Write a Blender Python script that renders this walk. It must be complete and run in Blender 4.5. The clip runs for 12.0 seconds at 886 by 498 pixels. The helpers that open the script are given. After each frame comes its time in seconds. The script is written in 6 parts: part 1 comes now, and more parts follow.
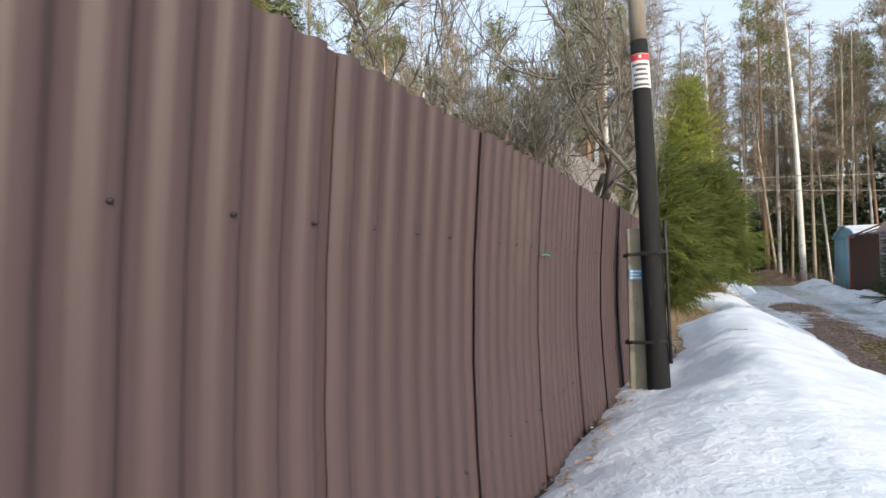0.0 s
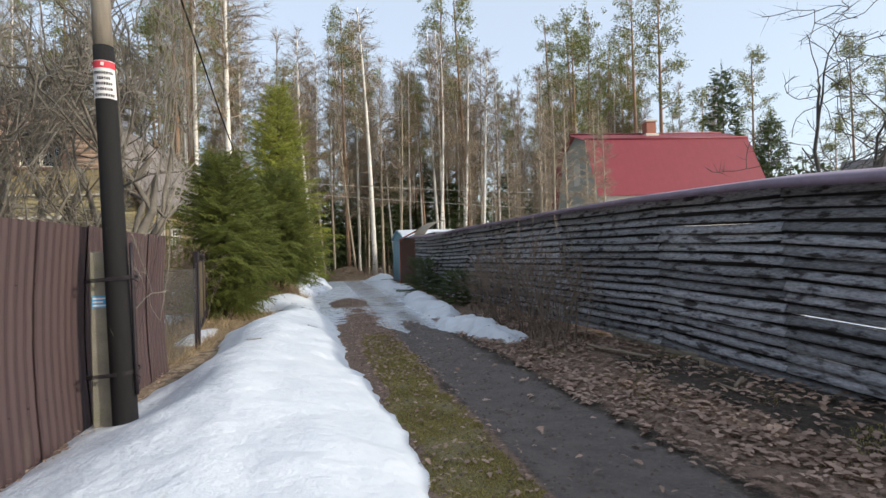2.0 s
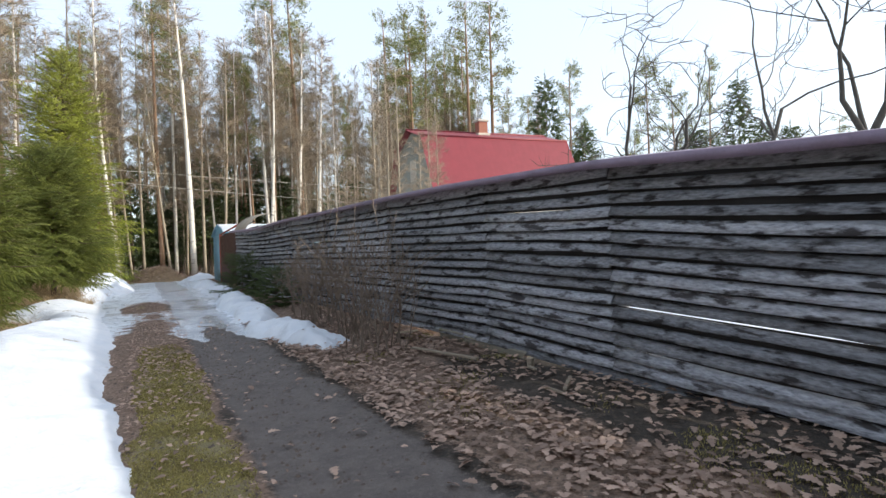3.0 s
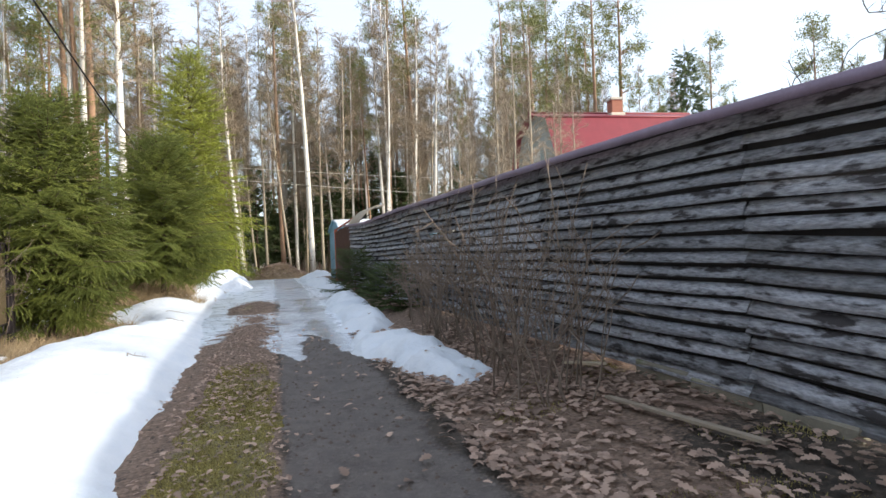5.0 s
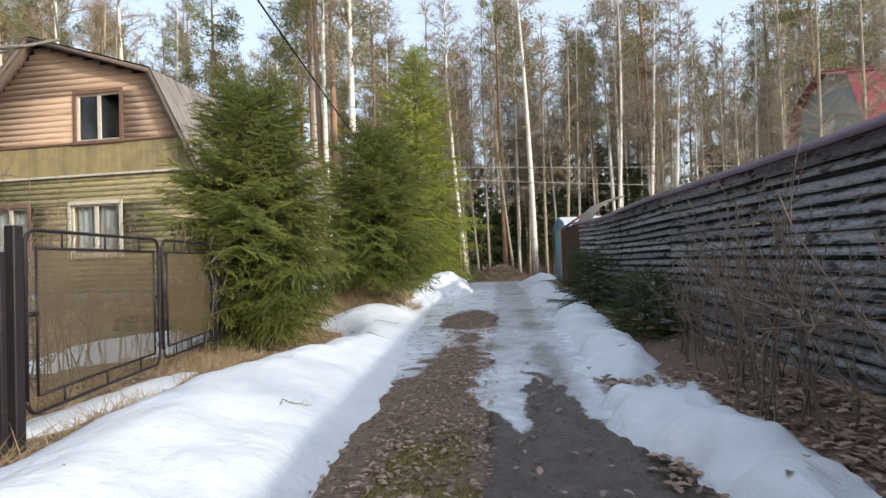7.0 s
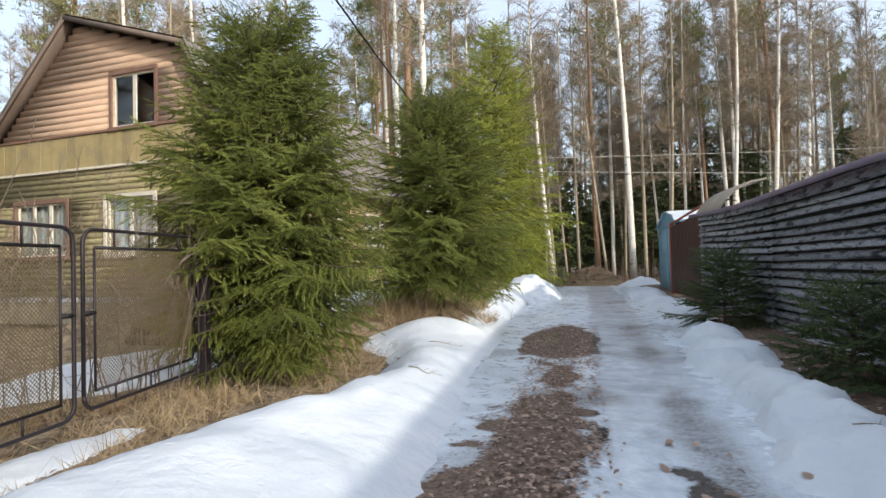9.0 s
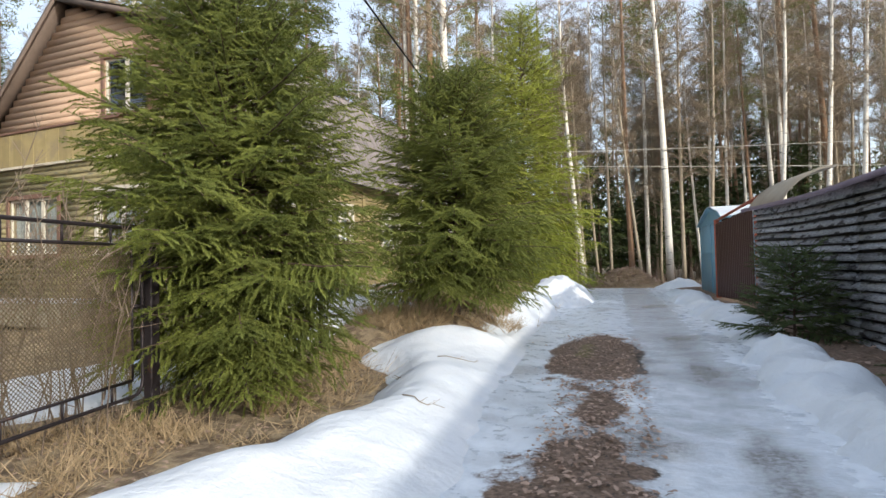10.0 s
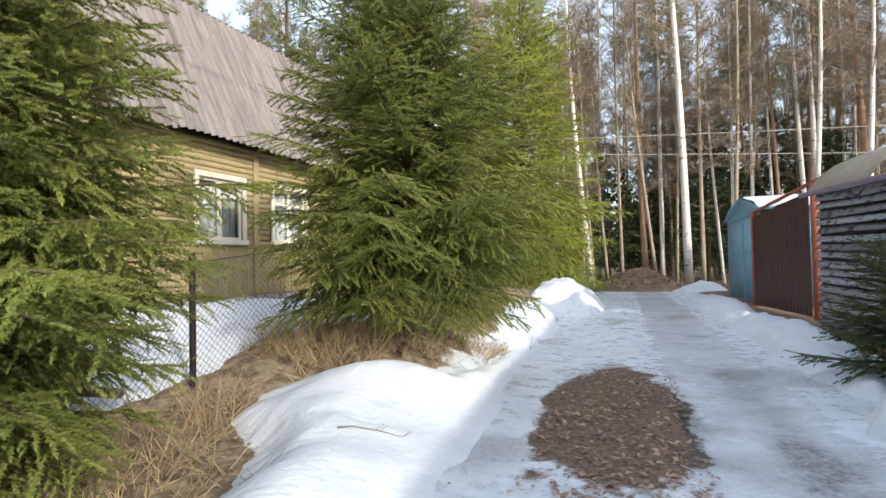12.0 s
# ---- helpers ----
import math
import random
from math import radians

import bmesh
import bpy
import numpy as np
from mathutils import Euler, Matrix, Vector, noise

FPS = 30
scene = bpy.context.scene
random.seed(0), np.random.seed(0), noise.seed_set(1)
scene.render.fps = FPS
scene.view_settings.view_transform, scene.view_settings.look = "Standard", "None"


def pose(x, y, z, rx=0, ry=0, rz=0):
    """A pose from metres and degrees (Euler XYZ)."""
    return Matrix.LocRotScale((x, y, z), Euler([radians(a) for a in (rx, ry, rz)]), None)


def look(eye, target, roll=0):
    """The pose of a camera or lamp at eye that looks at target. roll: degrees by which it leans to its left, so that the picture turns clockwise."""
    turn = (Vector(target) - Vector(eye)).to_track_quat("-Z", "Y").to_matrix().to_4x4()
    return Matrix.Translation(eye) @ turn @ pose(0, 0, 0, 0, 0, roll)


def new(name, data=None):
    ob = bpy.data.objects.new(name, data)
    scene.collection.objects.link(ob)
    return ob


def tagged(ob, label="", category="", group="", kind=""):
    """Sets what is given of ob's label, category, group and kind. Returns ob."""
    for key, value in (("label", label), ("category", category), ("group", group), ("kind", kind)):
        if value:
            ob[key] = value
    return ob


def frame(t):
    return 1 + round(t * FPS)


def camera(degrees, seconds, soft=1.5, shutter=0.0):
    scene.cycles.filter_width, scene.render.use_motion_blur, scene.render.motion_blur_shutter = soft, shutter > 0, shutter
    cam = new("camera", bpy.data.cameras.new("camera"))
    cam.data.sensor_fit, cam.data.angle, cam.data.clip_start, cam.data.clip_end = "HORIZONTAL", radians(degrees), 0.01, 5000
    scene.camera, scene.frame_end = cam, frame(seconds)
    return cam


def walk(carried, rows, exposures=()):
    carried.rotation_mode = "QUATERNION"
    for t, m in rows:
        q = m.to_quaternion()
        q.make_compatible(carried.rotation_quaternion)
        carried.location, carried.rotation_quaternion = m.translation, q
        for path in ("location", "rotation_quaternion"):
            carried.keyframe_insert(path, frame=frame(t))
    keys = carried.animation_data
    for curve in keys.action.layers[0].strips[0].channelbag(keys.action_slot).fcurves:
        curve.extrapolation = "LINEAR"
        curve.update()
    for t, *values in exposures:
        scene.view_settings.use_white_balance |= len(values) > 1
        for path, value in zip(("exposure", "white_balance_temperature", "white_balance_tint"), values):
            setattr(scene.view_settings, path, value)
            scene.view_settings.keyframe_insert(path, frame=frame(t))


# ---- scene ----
cam = camera(78.6, 12.0)
METRES, EYE, TILT, LEAN, TURN = 15.69, 1.3, 0.0, 0.0, 26.5
ROWS = [
    (0.0, 0.0, 0.0, 0.0, 0.02, 2.02, 0.63),
    (0.5, 0.0054, -0.0016, 0.0055, 2.56, 2.03, 0.45),
    (1.0, 0.0281, -0.0156, 0.0112, 1.16, 2.06, 0.92),
    (1.5, 0.0578, -0.0341, 0.0161, -14.32, 1.83, 1.54),
    (2.0, 0.0806, -0.026, 0.0155, -39.05, 0.71, 1.78),
    (2.5, 0.1151, -0.0128, 0.0123, -55.74, -0.06, 2.03),
    (4.5, 0.2428, 0.1127, 0.0028, -52.44, -0.18, 2.27),
    (5.0, 0.2665, 0.1495, 0.0027, -43.89, 0.17, 2.21),
    (5.5, 0.2913, 0.1907, 0.0046, -34.55, 0.55, 2.05),
    (6.0, 0.3155, 0.2307, 0.0045, -27.9, 0.8, 1.98),
    (6.5, 0.3354, 0.2707, 0.0054, -24.34, 0.97, 1.86),
    (7.0, 0.3563, 0.3112, 0.0059, -20.73, 1.09, 1.8),
    (9.0, 0.4245, 0.4786, 0.0054, -11.81, 1.46, 1.54),
    (9.5, 0.4389, 0.5196, 0.0046, -9.62, 1.54, 1.43),
    (10.0, 0.4547, 0.5605, 0.0041, -8.88, 1.55, 1.36),
    (10.5, 0.4703, 0.6029, 0.0031, -7.72, 1.57, 1.28),
    (11.0, 0.4892, 0.6476, 0.0024, -7.71, 1.46, 1.18),
    (11.5, 0.5073, 0.6915, 0.0037, -7.65, 1.48, 1.07),
    (12.0, 0.528, 0.7344, 0.004, -8.17, 1.47, 1.1),
]
walk(cam, [(t, pose(0, 0, EYE, TILT, LEAN, TURN) @ pose(METRES * x, METRES * y, METRES * z, 90 + pitch, roll, yaw)) for t, x, y, z, yaw, pitch, roll in ROWS],
     exposures=[(0.0, 1.0, 6500, 8), (1.0, 0.95, 6500, 8), (1.5, 0.76, 6500, 8), (2.0, 0.74, 6500, 8), (2.5, 0.95, 6500, 8), (4.5, 1.35, 6500, 8), (5.5, 1.2, 6500, 8), (7.0, 0.98, 6500, 8), (9.5, 1.02, 6500, 8), (12.0, 1.28, 6500, 8)])

# The lane runs along +y, x is to its right.
# ---- light ----
SUN_AZ, SUN_EL = 124.0, 22.5   # degrees clockwise from +y, above the horizon
world = bpy.data.worlds.new("world")
scene.world = world
world.use_nodes = True
wn = world.node_tree
sky = wn.nodes.new("ShaderNodeTexSky")
sky.sky_type = "NISHITA"
sky.sun_disc = False
sky.sun_elevation, sky.sun_rotation = radians(SUN_EL), radians(SUN_AZ)
sky.air_density, sky.dust_density, sky.ozone_density = 1.0, 2.5, 1.0
veil = wn.nodes.new("ShaderNodeMix")   # a thin, even veil of high cloud
veil.data_type = "RGBA"
veil.inputs[0].default_value = 0.55
veil.inputs[7].default_value = (3.7, 4.05, 4.65, 1.0)
wn.links.new(sky.outputs[0], veil.inputs[6])
wn.links.new(veil.outputs[2], wn.nodes["Background"].inputs[0])
wn.nodes["Background"].inputs[1].default_value = 0.15
sun_data = bpy.data.lights.new("sun", "SUN")
sun_data.energy, sun_data.angle, sun_data.color = 1.75, radians(1.2), (1.0, 0.93, 0.82)
sun = new("sun", sun_data)
sd = Vector((math.sin(radians(SUN_AZ)) * math.cos(radians(SUN_EL)), math.cos(radians(SUN_AZ)) * math.cos(radians(SUN_EL)), math.sin(radians(SUN_EL))))
sun.matrix_world = look(sd * 60, (0, 0, 0))

# ---- materials ----
def mat(name, base, rough=0.8, metal=0.0, vary=0.25, scale=6.0, fine=60.0, bump=0.3, second=None, stain=None, stain_scale=1.3,
        stain_at=0.55, axis=(1, 1, 1), per_object=0.0, spec=0.4, bump_dist=0.01, edge=0.2):
    """A surface with grain and stains: base and second blend by coarse noise, stain lies on in patches, fine noise gives grain and relief."""
    m = bpy.data.materials.new(name)
    m.use_nodes = True
    nt = m.node_tree
    b = nt.nodes["Principled BSDF"]
    N, L = nt.nodes.new, nt.links.new
    co = N("ShaderNodeTexCoord")
    mp = N("ShaderNodeMapping")
    mp.inputs["Scale"].default_value = axis
    L(co.outputs["Object"], mp.inputs["Vector"])
    def noise_tex(sc, detail=5.0):
        n = N("ShaderNodeTexNoise")
        n.inputs["Scale"].default_value = sc
        n.inputs["Detail"].default_value = detail
        n.inputs["Roughness"].default_value = 0.6
        L(mp.outputs[0], n.inputs["Vector"])
        return n
    def ramp(sock, lo, hi):
        r = N("ShaderNodeMapRange")
        r.inputs[1].default_value, r.inputs[2].default_value = lo, hi
        L(sock, r.inputs[0])
        return r.outputs[0]
    def mix(fac, a, c, mode="MIX"):
        x = N("ShaderNodeMix")
        x.data_type, x.blend_type = "RGBA", mode
        for sock, v in ((x.inputs[0], fac), (x.inputs[6], a), (x.inputs[7], c)):
            if isinstance(v, (int, float)):
                sock.default_value = v
            elif isinstance(v, tuple):
                sock.default_value = (*v, 1.0)
            else:
                L(v, sock)
        return x.outputs[2]
    coarse, grain = noise_tex(scale), noise_tex(fine)
    dark = tuple(c * (1 - vary) for c in base)
    col = mix(ramp(coarse.outputs[0], 0.5 - edge, 0.5 + edge), second or dark, base)
    g = ramp(grain.outputs[0], 0.25, 0.75)
    col = mix(vary * 0.9, col, mix(g, tuple(c * (1 - vary) for c in base), tuple(min(1, c * (1 + 0.5 * vary)) for c in base)))
    if stain:
        st = noise_tex(stain_scale, 8.0)
        col = mix(ramp(st.outputs[0], stain_at, stain_at + 0.12), col, stain)
    if per_object:
        oi = N("ShaderNodeObjectInfo")
        hs = N("ShaderNodeHueSaturation")
        L(col, hs.inputs["Color"])
        r = N("ShaderNodeMapRange")
        r.inputs[3].default_value, r.inputs[4].default_value = 1 - per_object, 1 + per_object
        L(oi.outputs["Random"], r.inputs[0])
        L(r.outputs[0], hs.inputs["Value"])
        col = hs.outputs[0]
    L(col, b.inputs["Base Color"])
    b.inputs["Roughness"].default_value = rough
    b.inputs["Metallic"].default_value = metal
    b.inputs["Specular IOR Level"].default_value = spec
    if bump:
        bp = N("ShaderNodeBump")
        bp.inputs["Strength"].default_value = bump
        bp.inputs["Distance"].default_value = bump_dist
        L(grain.outputs[0], bp.inputs["Height"])
        L(bp.outputs[0], b.inputs["Normal"])
    return m


M_BROWN = mat("brown_painted_steel", (0.074, 0.047, 0.047), 0.6, 0, 0.18, 2.5, 90, 0.06, stain=(0.085, 0.06, 0.052), stain_scale=2.0, stain_at=0.6, axis=(1, 1, 0.35))
M_OLDWOOD = mat("grey_weathered_board", (0.44, 0.45, 0.485), 0.85, 0, 0.75, 3.0, 13, 1.0, second=(0.17, 0.17, 0.19), axis=(5, 1.1, 3.6), per_object=0.35, stain=(0.05, 0.046, 0.048), stain_scale=3.0, stain_at=0.5, edge=0.07)
M_CAP = mat("plum_metal_flashing", (0.25, 0.19, 0.255), 0.5, 0, 0.3, 4, 50, 0.2, second=(0.16, 0.12, 0.155))
M_TAR = mat("tarred_wood", (0.011, 0.010, 0.010), 0.8, 0, 0.5, 5, 40, 0.6, axis=(8, 8, 0.8), stain=(0.09, 0.06, 0.04), stain_scale=0.9, stain_at=0.66)
M_GREYPOLE = mat("bare_grey_wood", (0.30, 0.26, 0.21), 0.85, 0, 0.4, 4, 50, 0.6, axis=(8, 8, 0.7))
M_CONC = mat("old_concrete", (0.30, 0.27, 0.21), 0.9, 0, 0.35, 6, 70, 0.5, stain=(0.16, 0.17, 0.09), stain_scale=3.0, stain_at=0.58)
M_SNOW = mat("old_snow", (0.725, 0.752, 0.79), 0.65, 0, 0.08, 2.0, 11, 0.5, second=(0.61, 0.655, 0.715), bump_dist=0.05, stain=(0.62, 0.62, 0.6), stain_scale=3.2, stain_at=0.68)
M_YELLOW = mat("peeling_yellow_paint", (0.36, 0.29, 0.145), 0.75, 0, 0.25, 4, 60, 0.3, axis=(1, 1, 1), stain=(0.27, 0.22, 0.13), stain_scale=2.2, stain_at=0.5, per_object=0.12)
M_PINKWOOD = mat("faded_pink_brown_boards", (0.52, 0.37, 0.27), 0.8, 0, 0.25, 2.5, 50, 0.3, axis=(0.6, 1, 6), second=(0.40, 0.26, 0.18), per_object=0.12)
M_SLATE = mat("weathered_asbestos_sheet", (0.25, 0.225, 0.215), 0.9, 0, 0.5, 3, 30, 0.4, axis=(0.35, 4, 0.35), edge=0.12, second=(0.10, 0.09, 0.088), stain=(0.12, 0.10, 0.095), stain_scale=1.2, stain_at=0.55)
M_REDROOF = mat("red_painted_roof_sheet", (0.235, 0.036, 0.046), 0.5, 0, 0.15, 2, 50, 0.1)
M_WHITEPAINT = mat("old_white_paint", (0.62, 0.58, 0.5), 0.7, 0, 0.2, 8, 60, 0.3, stain=(0.36, 0.28, 0.2), stain_scale=5, stain_at=0.6)
M_PLUMFRAME = mat("reddish_brown_trim", (0.21, 0.125, 0.095), 0.75, 0, 0.25, 4, 50, 0.3)
M_DARKSTEEL = mat("dark_painted_steel", (0.035, 0.028, 0.032), 0.5, 0.3, 0.3, 8, 80, 0.2, stain=(0.12, 0.055, 0.03), stain_scale=6, stain_at=0.62)
M_BLUE = mat("faded_blue_steel", (0.22, 0.42, 0.55), 0.6, 0, 0.2, 2, 60, 0.15, stain=(0.26, 0.22, 0.19), stain_scale=1.6, stain_at=0.62, axis=(1, 1, 0.5))
M_RUSTRED = mat("rust_red_primer", (0.42, 0.11, 0.06), 0.7, 0, 0.3, 5, 60, 0.2)
M_GATE = mat("dark_brown_gate_sheet", (0.07, 0.030, 0.027), 0.45, 0, 0.25, 3, 60, 0.1)
M_ROOFFELT = mat("beige_roofing_sheet", (0.42, 0.36, 0.28), 0.9, 0, 0.25, 2, 50, 0.3)
M_BIRCH = mat("white_birch_bark", (0.78, 0.74, 0.67), 0.8, 0, 0.2, 6, 30, 0.4, axis=(1, 1, 3.2), stain=(0.045, 0.04, 0.038), stain_scale=2.6, stain_at=0.585)
M_ASPEN = mat("greyish_young_bark", (0.44, 0.37, 0.28), 0.85, 0, 0.4, 4, 30, 0.5, axis=(1, 1, 0.6))
M_PINE = mat("orange_pine_bark", (0.37, 0.23, 0.145), 0.9, 0, 0.4, 4, 18, 0.8, axis=(1, 1, 0.6), second=(0.20, 0.12, 0.08))
M_SPRUCEBARK = mat("spruce_bark", (0.13, 0.09, 0.065), 0.9, 0, 0.4, 6, 30, 0.8)
M_BARK = mat("grey_apple_bark", (0.23, 0.205, 0.17), 0.9, 0, 0.45, 6, 30, 0.8, stain=(0.33, 0.33, 0.27), stain_scale=5, stain_at=0.58)
M_OAK = mat("dark_oak_bark", (0.10, 0.09, 0.078), 0.9, 0, 0.45, 6, 30, 0.8)
M_TWIG = mat("brown_twig", (0.34, 0.27, 0.195), 0.85, 0, 0.3, 6, 30, 0.0)
M_SHRUB = mat("dry_shrub_stem", (0.26, 0.20, 0.155), 0.85, 0, 0.35, 6, 30, 0.0)
M_SOIL = mat("brown_soil_heap", (0.38, 0.275, 0.17), 0.95, 0, 0.5, 5, 22, 1.0, second=(0.13, 0.09, 0.055), bump_dist=0.06)
M_CLOD = mat("brown_mud", (0.13, 0.10, 0.08), 0.95, 0, 0.4, 5, 40, 0.5, second=(0.08, 0.06, 0.045))
M_BRICK = mat("old_red_brick", (0.40, 0.17, 0.12), 0.9, 0, 0.3, 8, 50, 0.4)
M_MOSSROOF = mat("mossy_roof_slate", (0.10, 0.095, 0.085), 0.95, 0, 0.4, 6, 40, 0.7, stain=(0.075, 0.075, 0.022), stain_scale=3, stain_at=0.52)
M_FASCIA = mat("old_split_board", (0.24, 0.175, 0.115), 0.9, 0, 0.6, 3, 30, 0.6, axis=(4, 0.5, 8), second=(0.07, 0.05, 0.04), stain=(0.05, 0.042, 0.035), stain_scale=2.0, stain_at=0.54)
M_BARE = mat("bare_pale_wood", (0.40, 0.29, 0.17), 0.85, 0, 0.4, 4, 50, 0.4, axis=(1, 0.4, 6))


# ---- building helpers ----
def joined(ob, parent, label=""):
    if parent is not None:
        ob.parent = parent
        ob.matrix_parent_inverse = parent.matrix_basis.inverted()
    if label:
        ob["label"] = label
    return ob


def part(name, bm, material, parent=None, label="", smooth=False):
    me = bpy.data.meshes.new(name)
    bm.normal_update()
    bm.to_mesh(me)
    bm.free()
    me.materials.append(material)
    if smooth:
        for p in me.polygons:
            p.use_smooth = True
    return joined(new(name, me), parent, label)


class Soup:
    """Gathers vertices and faces for one mesh."""
    def __init__(self):
        self.v, self.f, self.n = [], [], 0

    def add(self, verts, faces):
        verts = np.asarray(verts, float)
        self.f.append(np.asarray(faces, int) + self.n)
        self.v.append(verts)
        self.n += len(verts)

    def data(self, name, material, smooth=False):
        me = bpy.data.meshes.new(name)
        v = np.concatenate(self.v)
        idx = np.concatenate([f.ravel() for f in self.f])
        sizes = np.concatenate([np.full(len(f), f.shape[1]) for f in self.f])
        me.vertices.add(len(v))
        me.vertices.foreach_set("co", v.ravel())
        me.loops.add(len(idx))
        me.loops.foreach_set("vertex_index", idx)
        me.polygons.add(len(sizes))
        me.polygons.foreach_set("loop_start", np.concatenate([[0], np.cumsum(sizes)[:-1]]))
        me.update(calc_edges=True)
        me.validate()
        if smooth:
            me.polygons.foreach_set("use_smooth", np.ones(len(me.polygons), bool))
        me.materials.append(material)
        return me

    def make(self, name, material, parent=None, label="", smooth=False):
        return joined(new(name, self.data(name, material, smooth)), parent, label)

    def box(self, lo, hi):
        x0, y0, z0 = lo
        x1, y1, z1 = hi
        self.add([(x0, y0, z0), (x1, y0, z0), (x1, y1, z0), (x0, y1, z0), (x0, y0, z1), (x1, y0, z1), (x1, y1, z1), (x0, y1, z1)],
                 [(0, 3, 2, 1), (4, 5, 6, 7), (0, 1, 5, 4), (1, 2, 6, 5), (2, 3, 7, 6), (3, 0, 4, 7)])

    def tube(self, pts, radii, sides=6, cap=True):
        pts = np.asarray(pts, float)
        n = len(pts)
        t = np.gradient(pts, axis=0)
        t /= np.linalg.norm(t, axis=1)[:, None] + 1e-9
        ref = np.array([1.0, 0, 0]) if abs(t[0][0]) < 0.8 else np.array([0, 1.0, 0])
        a = np.cross(t, ref)
        a /= np.linalg.norm(a, axis=1)[:, None] + 1e-9
        b = np.cross(t, a)
        ang = np.arange(sides) * 2 * np.pi / sides
        ring = pts[:, None, :] + np.asarray(radii)[:, None, None] * (a[:, None, :] * np.cos(ang)[None, :, None] + b[:, None, :] * np.sin(ang)[None, :, None])
        v = ring.reshape(-1, 3)
        i = np.arange(n - 1)[:, None] * sides
        k = np.arange(sides)[None, :]
        k2 = (k + 1) % sides
        f = np.stack([i + k, i + k2, i + sides + k2, i + sides + k], -1).reshape(-1, 4)
        self.add(v, f)
        if cap and sides == 4:
            m = (n - 1) * sides
            self.f.append(np.array([[3, 2, 1, 0], [m, m + 1, m + 2, m + 3]]) + self.n - len(v))
        elif cap:
            c = len(v)
            self.add([pts[0], pts[-1]], np.zeros((0, 3), int))
            base = self.n - 2 - c
            m = (n - 1) * sides
            self.f.append(np.array([[base + c, base + (j + 1) % sides, base + j] for j in range(sides)] + [[base + c + 1, base + m + j, base + m + (j + 1) % sides] for j in range(sides)]))


def bevel_box(lo, hi, r=0.01, seg=1):
    bm = bmesh.new()
    bmesh.ops.create_cube(bm, size=1)
    for v in bm.verts:
        v.co = Vector([(lo[i] + hi[i]) / 2 + v.co[i] * (hi[i] - lo[i]) for i in range(3)])
    if r:
        bmesh.ops.bevel(bm, geom=bm.edges[:], offset=r, segments=seg, affect="EDGES")
    return bm


def nz(x, y, s=1.0, seed=0.0):
    return noise.noise(Vector((x * s + seed * 7.3, y * s - seed * 3.1, seed)))


def sm(a, b, x):
    t = np.clip((x - a) / (b - a), 0, 1)
    return t * t * (3 - 2 * t)


def field(X, Y, s, seed=0, octaves=3):
    """Smooth value noise over arrays, about -1 to 1."""
    r = np.random.RandomState(seed)
    g = r.rand(64, 64)
    out, amp, tot = 0, 1.0, 0
    for o in range(octaves):
        x, y = X * s + 17.3 * o, Y * s + 9.1 * o
        xi, yi = np.floor(x).astype(int), np.floor(y).astype(int)
        fx, fy = x - xi, y - yi
        fx, fy = fx * fx * (3 - 2 * fx), fy * fy * (3 - 2 * fy)
        a, b = g[xi % 64, yi % 64], g[(xi + 1) % 64, yi % 64]
        c, d = g[xi % 64, (yi + 1) % 64], g[(xi + 1) % 64, (yi + 1) % 64]
        out = out + amp * ((a * (1 - fx) + b * fx) * (1 - fy) + (c * (1 - fx) + d * fx) * fy)
        tot += amp
        amp *= 0.5
        s *= 2.1
    return (out / tot - 0.5) * 2

# ---- ground ----
def ground_z(X, Y):
    X, Y = np.asarray(X, float), np.asarray(Y, float)
    z = 0.018 * field(X, Y, 1.3, 3) + 0.03 * field(X, Y, 0.3, 4)
    z = z - 0.035 * np.exp(-((X - 3.2) / 0.45) ** 2) * sm(40, 30, Y) - 0.03 * np.exp(-((X - 1.55) / 0.3) ** 2) * sm(40, 30, Y)
    z = z + 0.03 * np.exp(-((X - 2.3) / 0.35) ** 2) * sm(40, 30, Y)
    z = z + 0.10 * sm(4.3, 5.6, X) * sm(7.5, 6.5, X)
    z = z + 0.50 * sm(0.95, -0.1, X + 0.1 * field(X, Y, 1.1, 6)) * sm(17.6, 19.7, Y + 0.4 * field(X, Y, 0.9, 7)) * sm(38, 32, Y) + 0.22 * sm(-1.6, -4.2, X) * sm(16, 19.5, Y) * sm(38, 32, Y) * sm(-8, -7, X)
    return z


